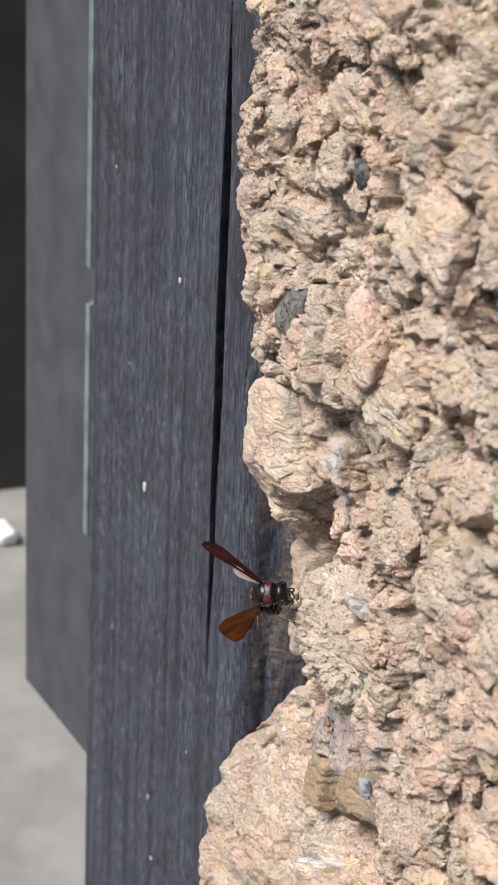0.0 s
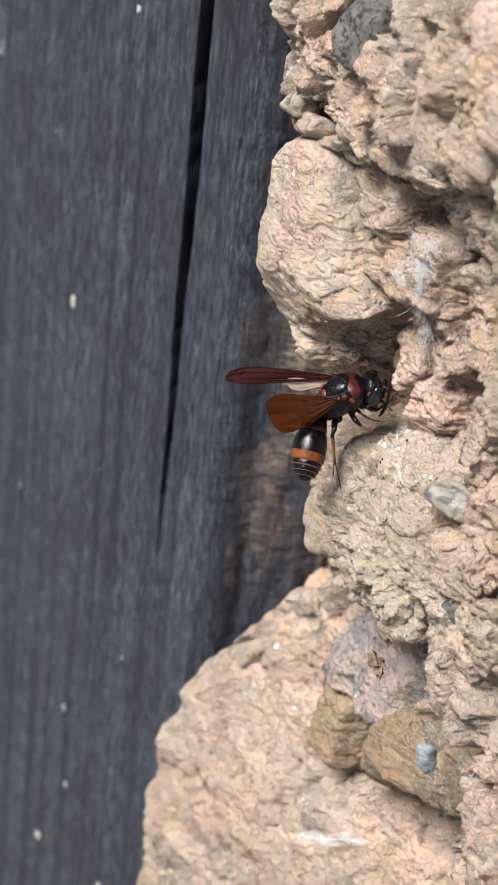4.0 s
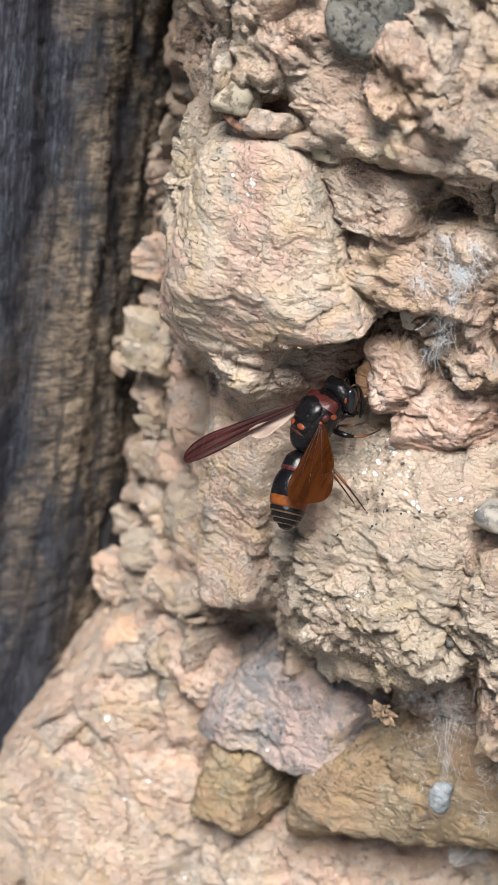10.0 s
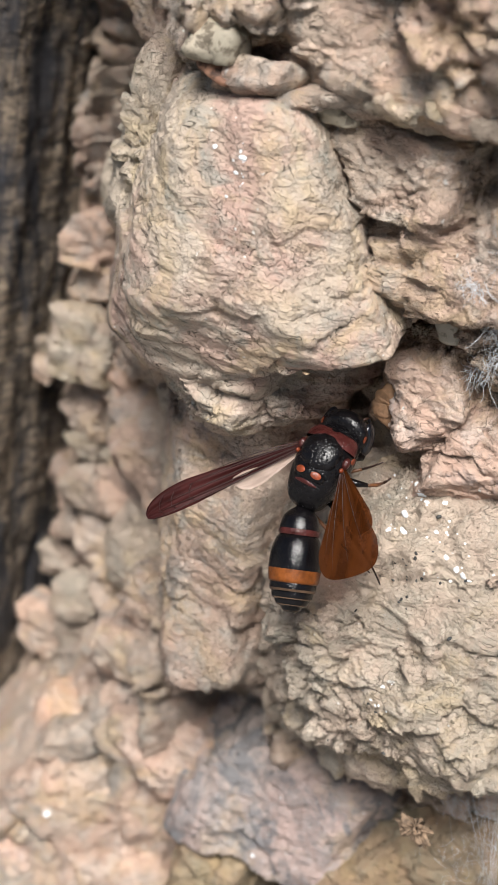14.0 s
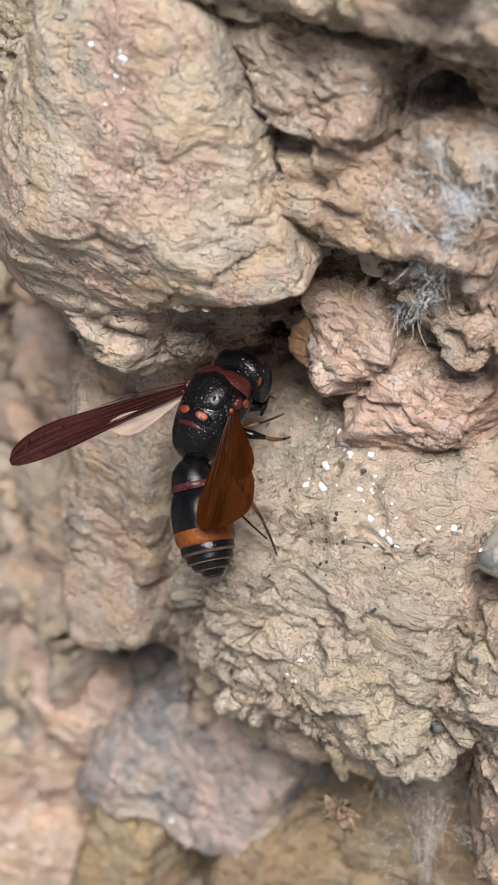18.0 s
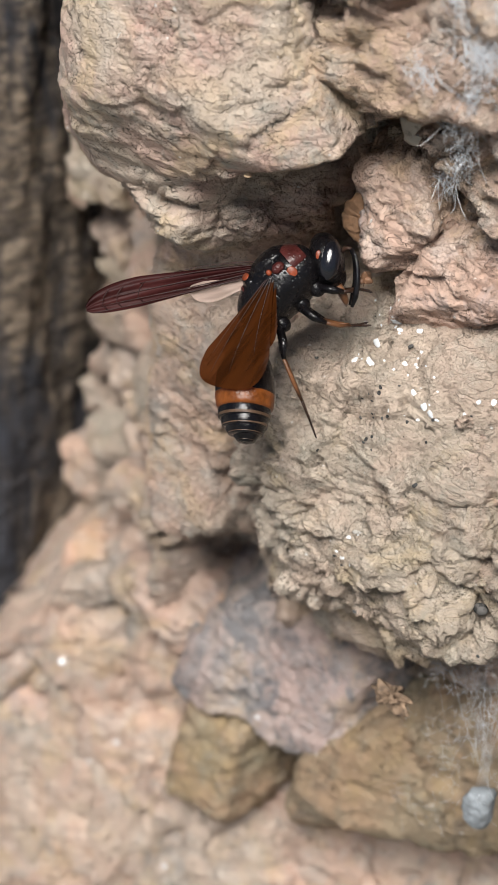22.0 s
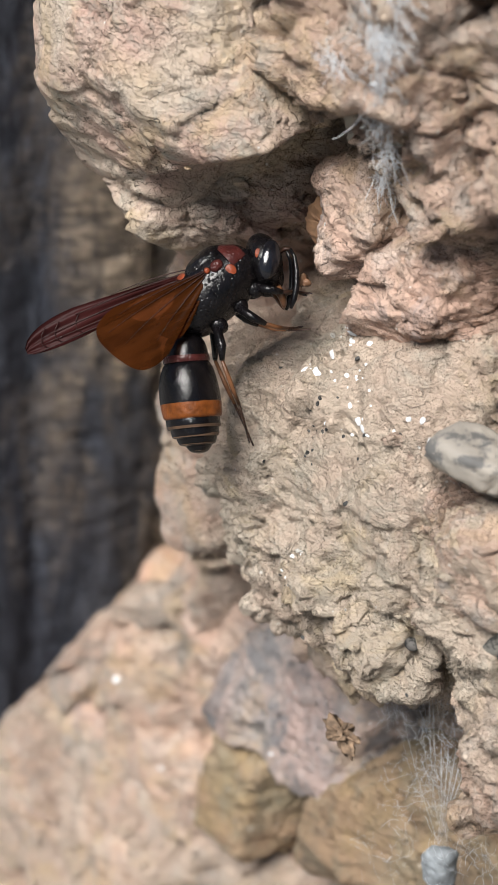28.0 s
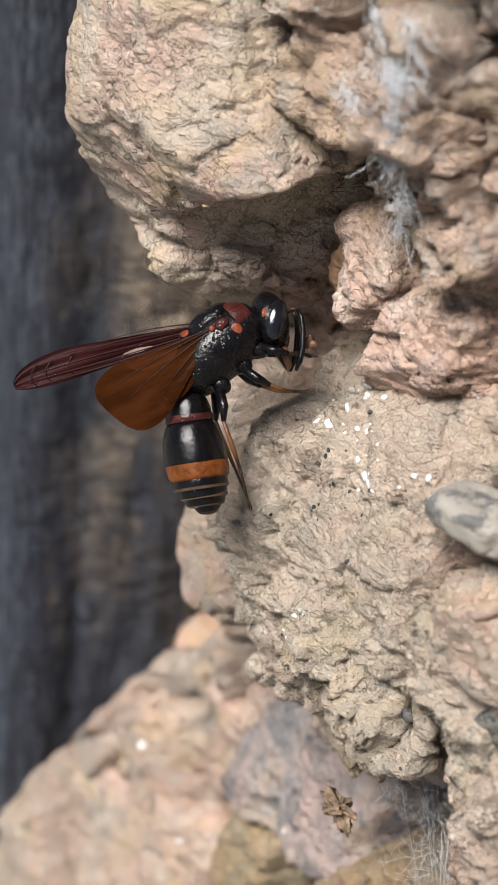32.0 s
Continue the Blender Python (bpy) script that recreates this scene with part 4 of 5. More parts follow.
for k, (x, z, ln, broad, tilt) in enumerate(((71.5, 112.5, 12, 1.4, -8), (97.5, 129.5, 9, 3.6, -50))):
    g = np.random.RandomState(60 + k)
    vs, fs = [], grid_faces(15, 7)
    for i in range(15):
        for j in range(7):
            w = math.sin(math.pi * (i + 0.9) / 15.4) ** 0.7 * broad
            vs.append((i / 14 * ln - ln / 2, 0.5 * g.rand() + 0.4 * math.sin(i * 0.9 + j), (j / 6 - 0.5) * w * 2 + 0.2 * g.rand()))
    film = part("film", mesh_of("film", np.array(vs) * MM, fs, FILM), HUSK, HUSK.matrix_basis.inverted() @ mm(x, on_front(x, z)[0].y / MM - 2.6, z, 0, tilt, 50))
    part("rib", tube_mesh("rib", SILK, [tube([(a, 0.2, 0.15 * math.sin(a)) for a in np.linspace(-ln / 2, ln / 2, 9)], 0.07, 5)]), film)

# ---- the wasp ----


def chitin(name, tone, rough=0.28, relief=0.00006, scale=9000, gloss=0.28, pits=0):
    m, n, l, b = material(name, rough)
    b.inputs["Specular IOR Level"].default_value = gloss
    v = coords(n, l)
    f = noise_tex(n, l, v, scale, 3, 0.55)
    c = noise_tex(n, l, v, 900, 4, 0.6)
    lo, hi = tuple(t * 0.6 for t in tone), tuple(t * 1.35 for t in tone)
    l.new(ramp(n, l, c, [(0.35, lo), (0.65, hi)]), b.inputs["Base Color"])
    l.new(ramp(n, l, c, [(0.3, grey(rough * 0.8)), (0.7, grey(rough * 1.4))]), b.inputs["Roughness"])
    if pits:
        cell = n.new("ShaderNodeTexVoronoi")
        cell.inputs["Scale"].default_value = pits
        l.new(v, cell.inputs["Vector"])
        bump(n, l, b, [(f, relief, 0.9), (ramp(n, l, cell.outputs["Distance"], [(0.05, grey(0)), (0.42, grey(1))]), 0.00006, 0.8)])
    else:
        bump(n, l, b, [(f, relief, 0.9)])
    return m


BLACK = chitin("black_chitin", (0.0035, 0.003, 0.0035), 0.22, 0.00005, 3000, 0.24, 3400)
GLOSS = chitin("glossy_black_chitin", (0.0035, 0.003, 0.0035), 0.16, 0.00005, 5000, 0.28)
RED = chitin("red_chitin", (0.040, 0.009, 0.008), 0.30, 0.00005, 3000, 0.25, 3400)
SPOT = chitin("orange_red_chitin", (0.15, 0.030, 0.011), 0.34, 0.00008, 3000, 0.3)
ORANGE = chitin("orange_chitin", (0.125, 0.035, 0.006), 0.34, 0.00006, 4000)
EYE = chitin("eye", (0.006, 0.006, 0.008), 0.10, 0.00001, 9000, 0.5)
LEG = chitin("leg_chitin", (0.022, 0.010, 0.006), 0.35, 0.00005, 3000)
AMBER = chitin("amber_chitin", (0.10, 0.042, 0.018), 0.35, 0.00005, 3000)


def membrane(name, tone, clear, gloss=0.06):
    m, n, l, b = material(name, 0.25)
    v = coords(n, l)
    f = noise_tex(n, l, coords(n, l, (0.15, 1, 1)), 900, 4, 0.6)
    lo, hi = tuple(t * 0.6 for t in tone), tuple(t * 1.5 for t in tone)
    l.new(ramp(n, l, f, [(0.35, lo), (0.65, hi)]), b.inputs["Base Color"])
    b.inputs["Specular IOR Level"].default_value = gloss
    b.inputs["Roughness"].default_value = 0.32
    bump(n, l, b, [(f, 0.0002, 0.4)])
    thru = n.new("ShaderNodeBsdfTranslucent")
    thru.inputs["Color"].default_value = (*[min(1, t * 2.2) for t in tone], 1)
    see = n.new("ShaderNodeBsdfTransparent")
    see.inputs["Color"].default_value = (*[min(1, 0.05 + t * 9) for t in tone], 1)
    a, c = n.new("ShaderNodeMixShader"), n.new("ShaderNodeMixShader")
    a.inputs[0].default_value, c.inputs[0].default_value = 0.18, clear
    l.new(b.outputs[0], a.inputs[1]), l.new(thru.outputs[0], a.inputs[2])
    l.new(a.outputs[0], c.inputs[1]), l.new(see.outputs[0], c.inputs[2])
    l.new(c.outputs[0], n["Material Output"].inputs["Surface"])
    return m


RIM = chitin("ring_hem", (0.065, 0.038, 0.023), 0.35, 0.00005, 3000)
WING_RED = membrane("folded_wing_membrane", (0.026, 0.007, 0.007), 0.16, 0.04)
WING_AMBER = membrane("amber_wing_membrane", (0.038, 0.011, 0.0025), 0.24, 0.02)
WING_CLEAR = membrane("clear_wing_membrane", (0.42, 0.32, 0.27), 0.45)
VEIN = chitin("wing_vein", (0.020, 0.006, 0.005), 0.4, 0.00003, 3000)


def shell(name, mat, rings, sides=28, cap=True):
    """Rings of (x, half width, top, bottom) in mm along the body axis."""
    vs, fs = [], []
    for x, w, top, low in rings:
        for k in range(sides):
            a = 2 * math.pi * k / sides
            vs.append((x, w * math.cos(a), (top + low) / 2 + (top - low) / 2 * math.sin(a)))
    for i in range(len(rings) - 1):
        for k in range(sides):
            j = (k + 1) % sides
            fs.append((i * sides + k, (i + 1) * sides + k, (i + 1) * sides + j, i * sides + j))
    if cap:
        fs.append(tuple(range(sides)))
        fs.append(tuple((len(rings) - 1) * sides + k for k in range(sides))[::-1])
    return mesh_of(name, np.array(vs) * MM, fs, mat)


def dense(rings, n=5):
    """Rounds a list of rings by cubic blending."""
    r = np.array(rings, float)
    t = np.arange(len(r))
    u = np.linspace(0, len(r) - 1, (len(r) - 1) * n + 1)
    i = np.clip(u.astype(int), 0, len(r) - 2)
    f = (u - i)[:, None]
    p0, p1, p2, p3 = r[np.maximum(i - 1, 0)], r[i], r[i + 1], r[np.minimum(i + 2, len(r) - 1)]
    out = 0.5 * (2 * p1 + (p2 - p0) * f + (2 * p0 - 5 * p1 + 4 * p2 - p3) * f ** 2 + (3 * p1 - p0 - 3 * p2 + p3) * f ** 3)
    return out.tolist()


FAN = (-4.0, 36.0)


def build_wasp():
    top = tagged(new("wasp"), "black potter wasp with orange bands and reddish wings on clay", "wasp")
    thorax = part("thorax", shell("thorax", BLACK, dense([(-4, 0.315, -0.18, -0.99), (-3.75, 1.17, 0.54, -1.57), (-3.1, 1.8, 1.26, -2.16), (-2.1, 2.16, 1.89, -2.38), (-0.9, 2.38, 2.34, -2.43), (0.4, 2.48, 2.56, -2.43),
                  (1.6, 2.41, 2.43, -2.25), (2.6, 2.21, 1.94, -1.89), (3.3, 1.71, 1.35, -1.35), (3.6, 0.72, 0.63, -0.63)], 4), 44), top)
    part("pronotum_band", shell("pronotum_band", RED, dense([(1.75, 2.43, 2.39, -0.81), (2.2, 2.37, 2.23, -0.63), (2.7, 2.2, 1.89, -0.45), (3.05, 1.94, 1.6, -0.27)], 3), 36, False), thorax, label="dull red collar band")
    part("scutum", shell("scutum", BLACK, dense([(-0.9, 0.9, 2.39, 1.08), (-0.4, 1.57, 2.65, 1.08), (0.6, 1.8, 2.77, 1.08), (1.6, 1.67, 2.63, 1.08), (2.3, 0.99, 2.21, 1.08)], 4), 30), thorax)
    part("scutellum", shell("scutellum", BLACK, dense([(-2, 0.9, 1.89, 0.9), (-1.75, 1.4, 2.27, 0.9), (-1.25, 1.44, 2.45, 0.9), (-1, 1.08, 2.29, 0.9)], 4), 26), thorax)
    part("postscutellum", shell("postscutellum", RED, dense([(-2.45, 0.81, 1.67, 0.72), (-2.25, 1.17, 1.87, 0.72), (-2.05, 1.08, 1.91, 0.72)], 4), 24), thorax, label="dull red crossbar")
    for s in (-1, 1):
        part("scutellum_spot", bead_mesh("scutellum_spot", SPOT, 0.32, 0.50, 0.09), thorax, mm(-1.45, s * 0.76, 2.27, s * -20, -10, 0), "orange-red spot")
        part("tegula", bead_mesh("tegula", RED, 0.55, 0.34, 0.42), thorax, mm(0.85, s * 2.22, 1.22), "domed reddish wing cover")
        part("parategula", bead_mesh("parategula", SPOT, 0.22, 0.18, 0.24), thorax, mm(0.1, s * 2.2, 1.4), "small orange scale")
        part("side_spot", bead_mesh("side_spot", SPOT, 0.40, 0.10, 0.46), thorax, mm(1.45, s * 2.36, 0.3), "orange-red spot on the side")
        for k, x in enumerate((-1.7, 0.4, 2.0)):
            part("coxa", bead_mesh("coxa", BLACK, 0.62, 0.55, 0.75), thorax, mm(x, s * 1.05, -2.2 + 0.16 * k, 0, -15, 0))

    head = part("head", shell("head", BLACK, dense([(0.0, 0.65, 0.6, -0.6), (0.25, 1.75, 1.4, -1.5), (0.75, 2.3, 1.8, -2.2), (1.45, 2.36, 1.78, -2.5), (2.1, 2.0, 1.3, -2.55), (2.55, 1.25, 0.55, -2.25), (2.72, 0.55, -0.1, -1.8)], 4), 36),
                top, mm(3.15, 0, 0.2, 0, 40, 0))
    part("clypeus", bead_mesh("clypeus", GLOSS, 0.6, 1.0, 0.95), head, mm(2.25, 0, -1.5), "glossy black face plate")
    for s in (-1, 1):
        part("compound_eye", bead_mesh("compound_eye", EYE, 0.82, 0.58, 1.5, 4), head, mm(1.5, s * 1.98, -0.25, s * 8, 12, 0), "large shiny black eye")
        part("temple_spot", bead_mesh("temple_spot", SPOT, 0.24, 0.09, 0.36), head, mm(0.66, s * 2.14, 0.2), "orange mark behind the eye")
        part("mandible", tube_mesh("mandible", CHITIN_BROWN, [tube([(2.1, s * 1.05, -2.2), (2.5, s * 1.0, -2.8), (2.75, s * 0.5, -3.4), (2.8, s * 0.1, -3.8)], [0.36, 0.32, 0.24, 0.06], 8)]), head, label="brown curved jaw")
        ant = [(2.4, s * 0.5, 0.25), (2.85, s * 0.8, 0.65), (3.2, s * 0.95, 0.6), (3.5, s * 1.1, 0.0), (3.62, s * 1.2, -1.0), (3.6, s * 1.25, -2.1), (3.4, s * 1.25, -3.1), (3.15, s * 1.2, -3.8)]
        feeler = part("antenna", tube_mesh("antenna", LEG, [tube(ant[:3], [0.13, 0.12, 0.12], 8)]), head, label="elbowed feeler with a reddish base")
        part("flagellum", tube_mesh("flagellum", GLOSS, [tube([Vector(ant[2]).lerp(Vector(ant[3]), t) for t in (0, 1)] + ant[4:], [0.13, 0.16, 0.20, 0.23, 0.23, 0.12], 10)]), feeler, label="thick black drooping tip")

    abdomen = part("abdomen", shell("abdomen", GLOSS, dense([(0.371, 0.299, 0.264, -0.264), (-0.106, 0.528, 0.528, -0.484), (-0.53, 1.1, 1.06, -0.968), (-1.17, 1.57, 1.5, -1.45), (-2.44, 1.78, 1.74, -1.69), (-2.65, 1.54, 1.5, -1.5)], 4), 36), top, mm(-3.7, 0, -0.7))
    part("waist_band", shell("waist_band", RED, dense([(-2.07, 1.74, 1.71, -1.64), (-2.33, 1.81, 1.78, -1.72), (-2.6, 1.76, 1.72, -1.69)], 3), 36, False), abdomen, label="rusty band on the first ring")
    part("second_ring", shell("second_ring", GLOSS, dense([(-2.44, 1.45, 1.41, -1.41), (-2.86, 1.87, 1.83, -1.8), (-3.92, 2.2, 2.18, -2.11), (-5.3, 2.31, 2.24, -2.29), (-6.47, 2.18, 2.06, -2.25), (-6.73, 1.94, 1.8, -2.07)], 5), 44), abdomen)
    part("orange_band", shell("orange_band", ORANGE, dense([(-5.57, 2.3, 2.23, -2.31), (-6.04, 2.27, 2.16, -2.31), (-6.57, 2.2, 2.06, -2.27), (-6.76, 2.02, 1.88, -2.11)], 4), 44, False), abdomen, label="bright orange band")
    for a, b, w0, w1, dz in ((-6.5, -7.45, 2.06, 1.96, -0.10), (-7.25, -8.1, 1.88, 1.70, -0.18), (-7.9, -8.65, 1.64, 1.32, -0.28), (-8.45, -9.15, 1.23, 0.7, -0.38)):
        part("tail_ring", shell("tail_ring", GLOSS, dense([(a, w0 * 0.98, w0 * 0.96 + dz, -w0 * 0.98 + dz), ((a + b) / 2, (w0 + w1) / 2 * 1.02, (w0 + w1) / 2 + dz, -(w0 + w1) / 2 + dz), (b, w1, w1 * 0.97 + dz, -w1 + dz), (b - 0.12, w1 * 0.72, w1 * 0.66 + dz, -w1 * 0.7 + dz), (b - 0.2, w1 * 0.2, w1 * 0.15 + dz, -w1 * 0.2 + dz)], 4), 36), abdomen)
        part("ring_edge", shell("ring_edge", RIM, [(b + 0.20, w1 * 1.05, w1 * 1.025 + dz, -w1 * 1.05 + dz), (b, w1 * 1.025, w1 * 0.995 + dz, -w1 * 1.025 + dz)], 36, False), abdomen, label="brown hem")

    legs = (("hind", [(-1.9, 1.2, -2.1), (-2.6, 2.0, -3.4), (-3.3, 2.2, -4.2), (-3.9, 1.9, -6.0), (-4.4, 1.4, -7.6), (-5.0, 0.4, -9.3), (-5.5, -0.6, -10.6)]),
            ("middle", [(0.2, 1.4, -2.2), (0.5, 2.0, -3.4), (0.9, 2.0, -4.3), (1.5, 1.2, -5.2), (2.1, 0.5, -5.8), (2.7, -0.4, -6.3), (3.3, -1.2, -6.7)]),
            ("front", [(2.2, 1.2, -1.9), (2.9, 1.7, -2.8), (3.4, 1.6, -3.4), (3.9, 0.9, -3.8), (4.4, 0.1, -4.1), (4.7, -0.6, -4.5), (5.0, -1.3, -4.9)]))
    turning = []
    for kind, pts in legs:
        for s in (-1, 1):
            hip = Vector((pts[0][0], s * pts[0][1], pts[0][2]))
            q = [tuple(Vector((x, s * y, z)) - hip) for x, y, z in pts]
            leg = part("leg", tube_mesh("leg", BLACK, [tube(q[:3], [0.34, 0.34, 0.18], 10)]), top, mm(*hip))
            part("tibia", tube_mesh("tibia", LEG if kind == "front" else AMBER, [tube(q[2:5], [0.14, 0.18, 0.13], 8)]), leg, label="rusty brown shin")
            foot = [tube(q[4:], [0.105, 0.085, 0.06], 6)]
            for t in (0.2, 0.4, 0.6, 0.8):
                a, b = Vector(q[4]).lerp(Vector(q[5]), t), Vector(q[5]).lerp(Vector(q[6]), t)
                foot.append(tube([a, a.lerp(Vector(q[5]), 0.2)], [0.125, 0.09], 6))
                foot.append(tube([b, b.lerp(Vector(q[6]), 0.2)], [0.10, 0.07], 6))
            part("tarsus", tube_mesh("tarsus", LEG, foot), leg, label="dark jointed foot")
            if kind != "front":
                turning.append((leg, hip))

    def wing(name, length, width, mat, pleat, side):
        nu, nv = 40, 13
        vs = []
        for i in range(nu):
            u = i / (nu - 1)
            w = width * (0.20 + 0.80 * min(1, u / 0.7) ** 0.85) * math.sqrt(max(0.01, 1 - max(0, (u - 0.72) / 0.285) ** 2.4))
            for j in range(nv):
                v = j / (nv - 1)
                vs.append((u * length, side * (v - 0.28) * w, pleat * math.sin(v * 19) * (1 - 0.5 * u) + 0.10 * math.sin(u * 9 + v * 4) - 0.02 * (u * length) ** 1.2 * 0.1))
        return mesh_of(name, np.array(vs) * MM, grid_faces(nu, nv), mat)

    def fan(name, lead, trail, first, last, mat):
        """A broad wing half spread: a sector between two angles (degrees) with rounded corners."""
        nu, nv = 30, 25
        vs = []
        for i in range(nu):
            u = 0.02 + 0.98 * i / (nu - 1)
            for j in range(nv):
                v = j / (nv - 1)
                a = radians(first + (last - first) * v) + 0.10 * math.sin(math.pi * v) * (1 - u)
                r = (lead + (trail - lead) * v) * (1 - 0.24 * abs(2 * v - 1) ** 5) * u
                vs.append((r * math.cos(a), r * math.sin(a), 0.02 * math.sin(v * 23) * (1 - 0.6 * u) + 0.30 * math.sin(u * 2.6) * (v - 0.4)))
        return mesh_of(name, np.array(vs) * MM, grid_faces(nu, nv), mat)

    wings = {}
    w = part("wing", wing("wing", 14.8, 2.3, WING_RED, 0.13, -1), top, label="narrow folded reddish wing")
    part("hind_wing", wing("hind_wing", 7.0, 1.9, WING_CLEAR, 0.05, 1), w, mm(-0.2, 0, -0.16, 0, 0, 2), "pale clear hind wing")
    for y0, y1, reach, bow in ((0.10, 0.16, 0.97, 0.05), (0.02, -0.04, 0.93, 0.04), (-0.06, -0.25, 0.86, -0.05), (-0.14, -0.5, 0.7, -0.1), (-0.2, -0.62, 0.5, -0.1)):
        pts = [(t * 14.8 * reach, (y0 + (y1 - y0) * t) * 2.2 + bow * math.sin(math.pi * t) * 2.2, 0.13) for t in np.linspace(0.02, 1, 12)]
        part("vein", tube_mesh("vein", VEIN, [tube(pts, [0.06 - 0.035 * t for t in np.linspace(0, 1, 12)], 6)]), w)
    for x in (10.4, 12.1, 13.2):
        part("vein", tube_mesh("vein", VEIN, [tube([(x, 0.35, 0.12), (x + 0.35, -0.1, 0.13), (x + 0.1, -0.7, 0.12), (x - 0.4, -1.15, 0.12)], 0.035, 6)]), w)
    wings["left"] = w
    w = part("wing", fan("wing", 10.3, 9.2, FAN[0], FAN[1], WING_AMBER), top, label="translucent amber-brown wing half spread")
    part("hind_wing", fan("hind_wing", 6.6, 6.0, FAN[1] - 0.5 * (FAN[1] - FAN[0]), FAN[1] + 0.12 * (FAN[1] - FAN[0]), WING_AMBER), w, mm(-0.1, 0, -0.2), "amber hind wing")
    for k, (share, reach) in enumerate(((0.03, 0.80), (0.16, 0.93), (0.38, 0.88), (0.66, 0.7))):
        a = radians(FAN[0] + (FAN[1] - FAN[0]) * share)
        pts = [(9.8 * reach * t * math.cos(a + 0.06 * t * t), 9.8 * reach * t * math.sin(a + 0.06 * t * t), 0.30 * math.sin(t * 2.5) * (share - 0.4) + 0.06) for t in np.linspace(0.02, 1, 12)]
        part("vein", tube_mesh("vein", VEIN, [tube(pts, [0.040 - 0.03 * t for t in np.linspace(0, 1, 12)], 6)]), w)
    wings["right"] = w
    ball_of_mud = part("mud_pellet", rock_mesh("mud_pellet", MUD, blob_planes(0.75, 0.65, 0.65, 51, 10, 0.2), 4, 8, 0.5, 52, 0.5), top, mm(5.2, -0.2, -3.9), "moist brown pellet of mud held by the front legs")
    return top, abdomen, wings, turning


wasp, wasp_abdomen, wasp_wings, wasp_legs = build_wasp()

SPECK = [fleck_mesh(950 + k, 1.0) for k in range(3)]
for me in SPECK:
    me.materials[0] = SPECK_PAINT
for k, (x, z, r, ln) in enumerate(((-22.6, 219.4, 1.1, 1.0), (-40.4, 159.3, 1.4, 1.7), (-41.6, 30, 1.7, 1.3), (-22.0, 292, 1.6, 2.6), (-12, 38, 1.2, 1.2), (-30, 52, 1.0, 1.3), (-33, 70, 0.8, 1.4), (-60, 110, 0.6, 1), (-52, 190, 0.5, 1), (-10, 96, 0.5, 1.2), (-63, 240, 0.6, 1.2), (-25, 130, 0.4, 1))):
    part("speck", SPECK[k % 3], post, mm(x, -0.15, z, 90, 0, 0) @ Matrix.Diagonal((r, r * ln, r, 1)), "small whitish splash on the wood" if k == 0 else "")

# the lens is focused on the wasp, with a small aperture
cam.data.dof.use_dof = True
cam.data.dof.focus_object = wasp
cam.data.dof.aperture_fstop = 62.0


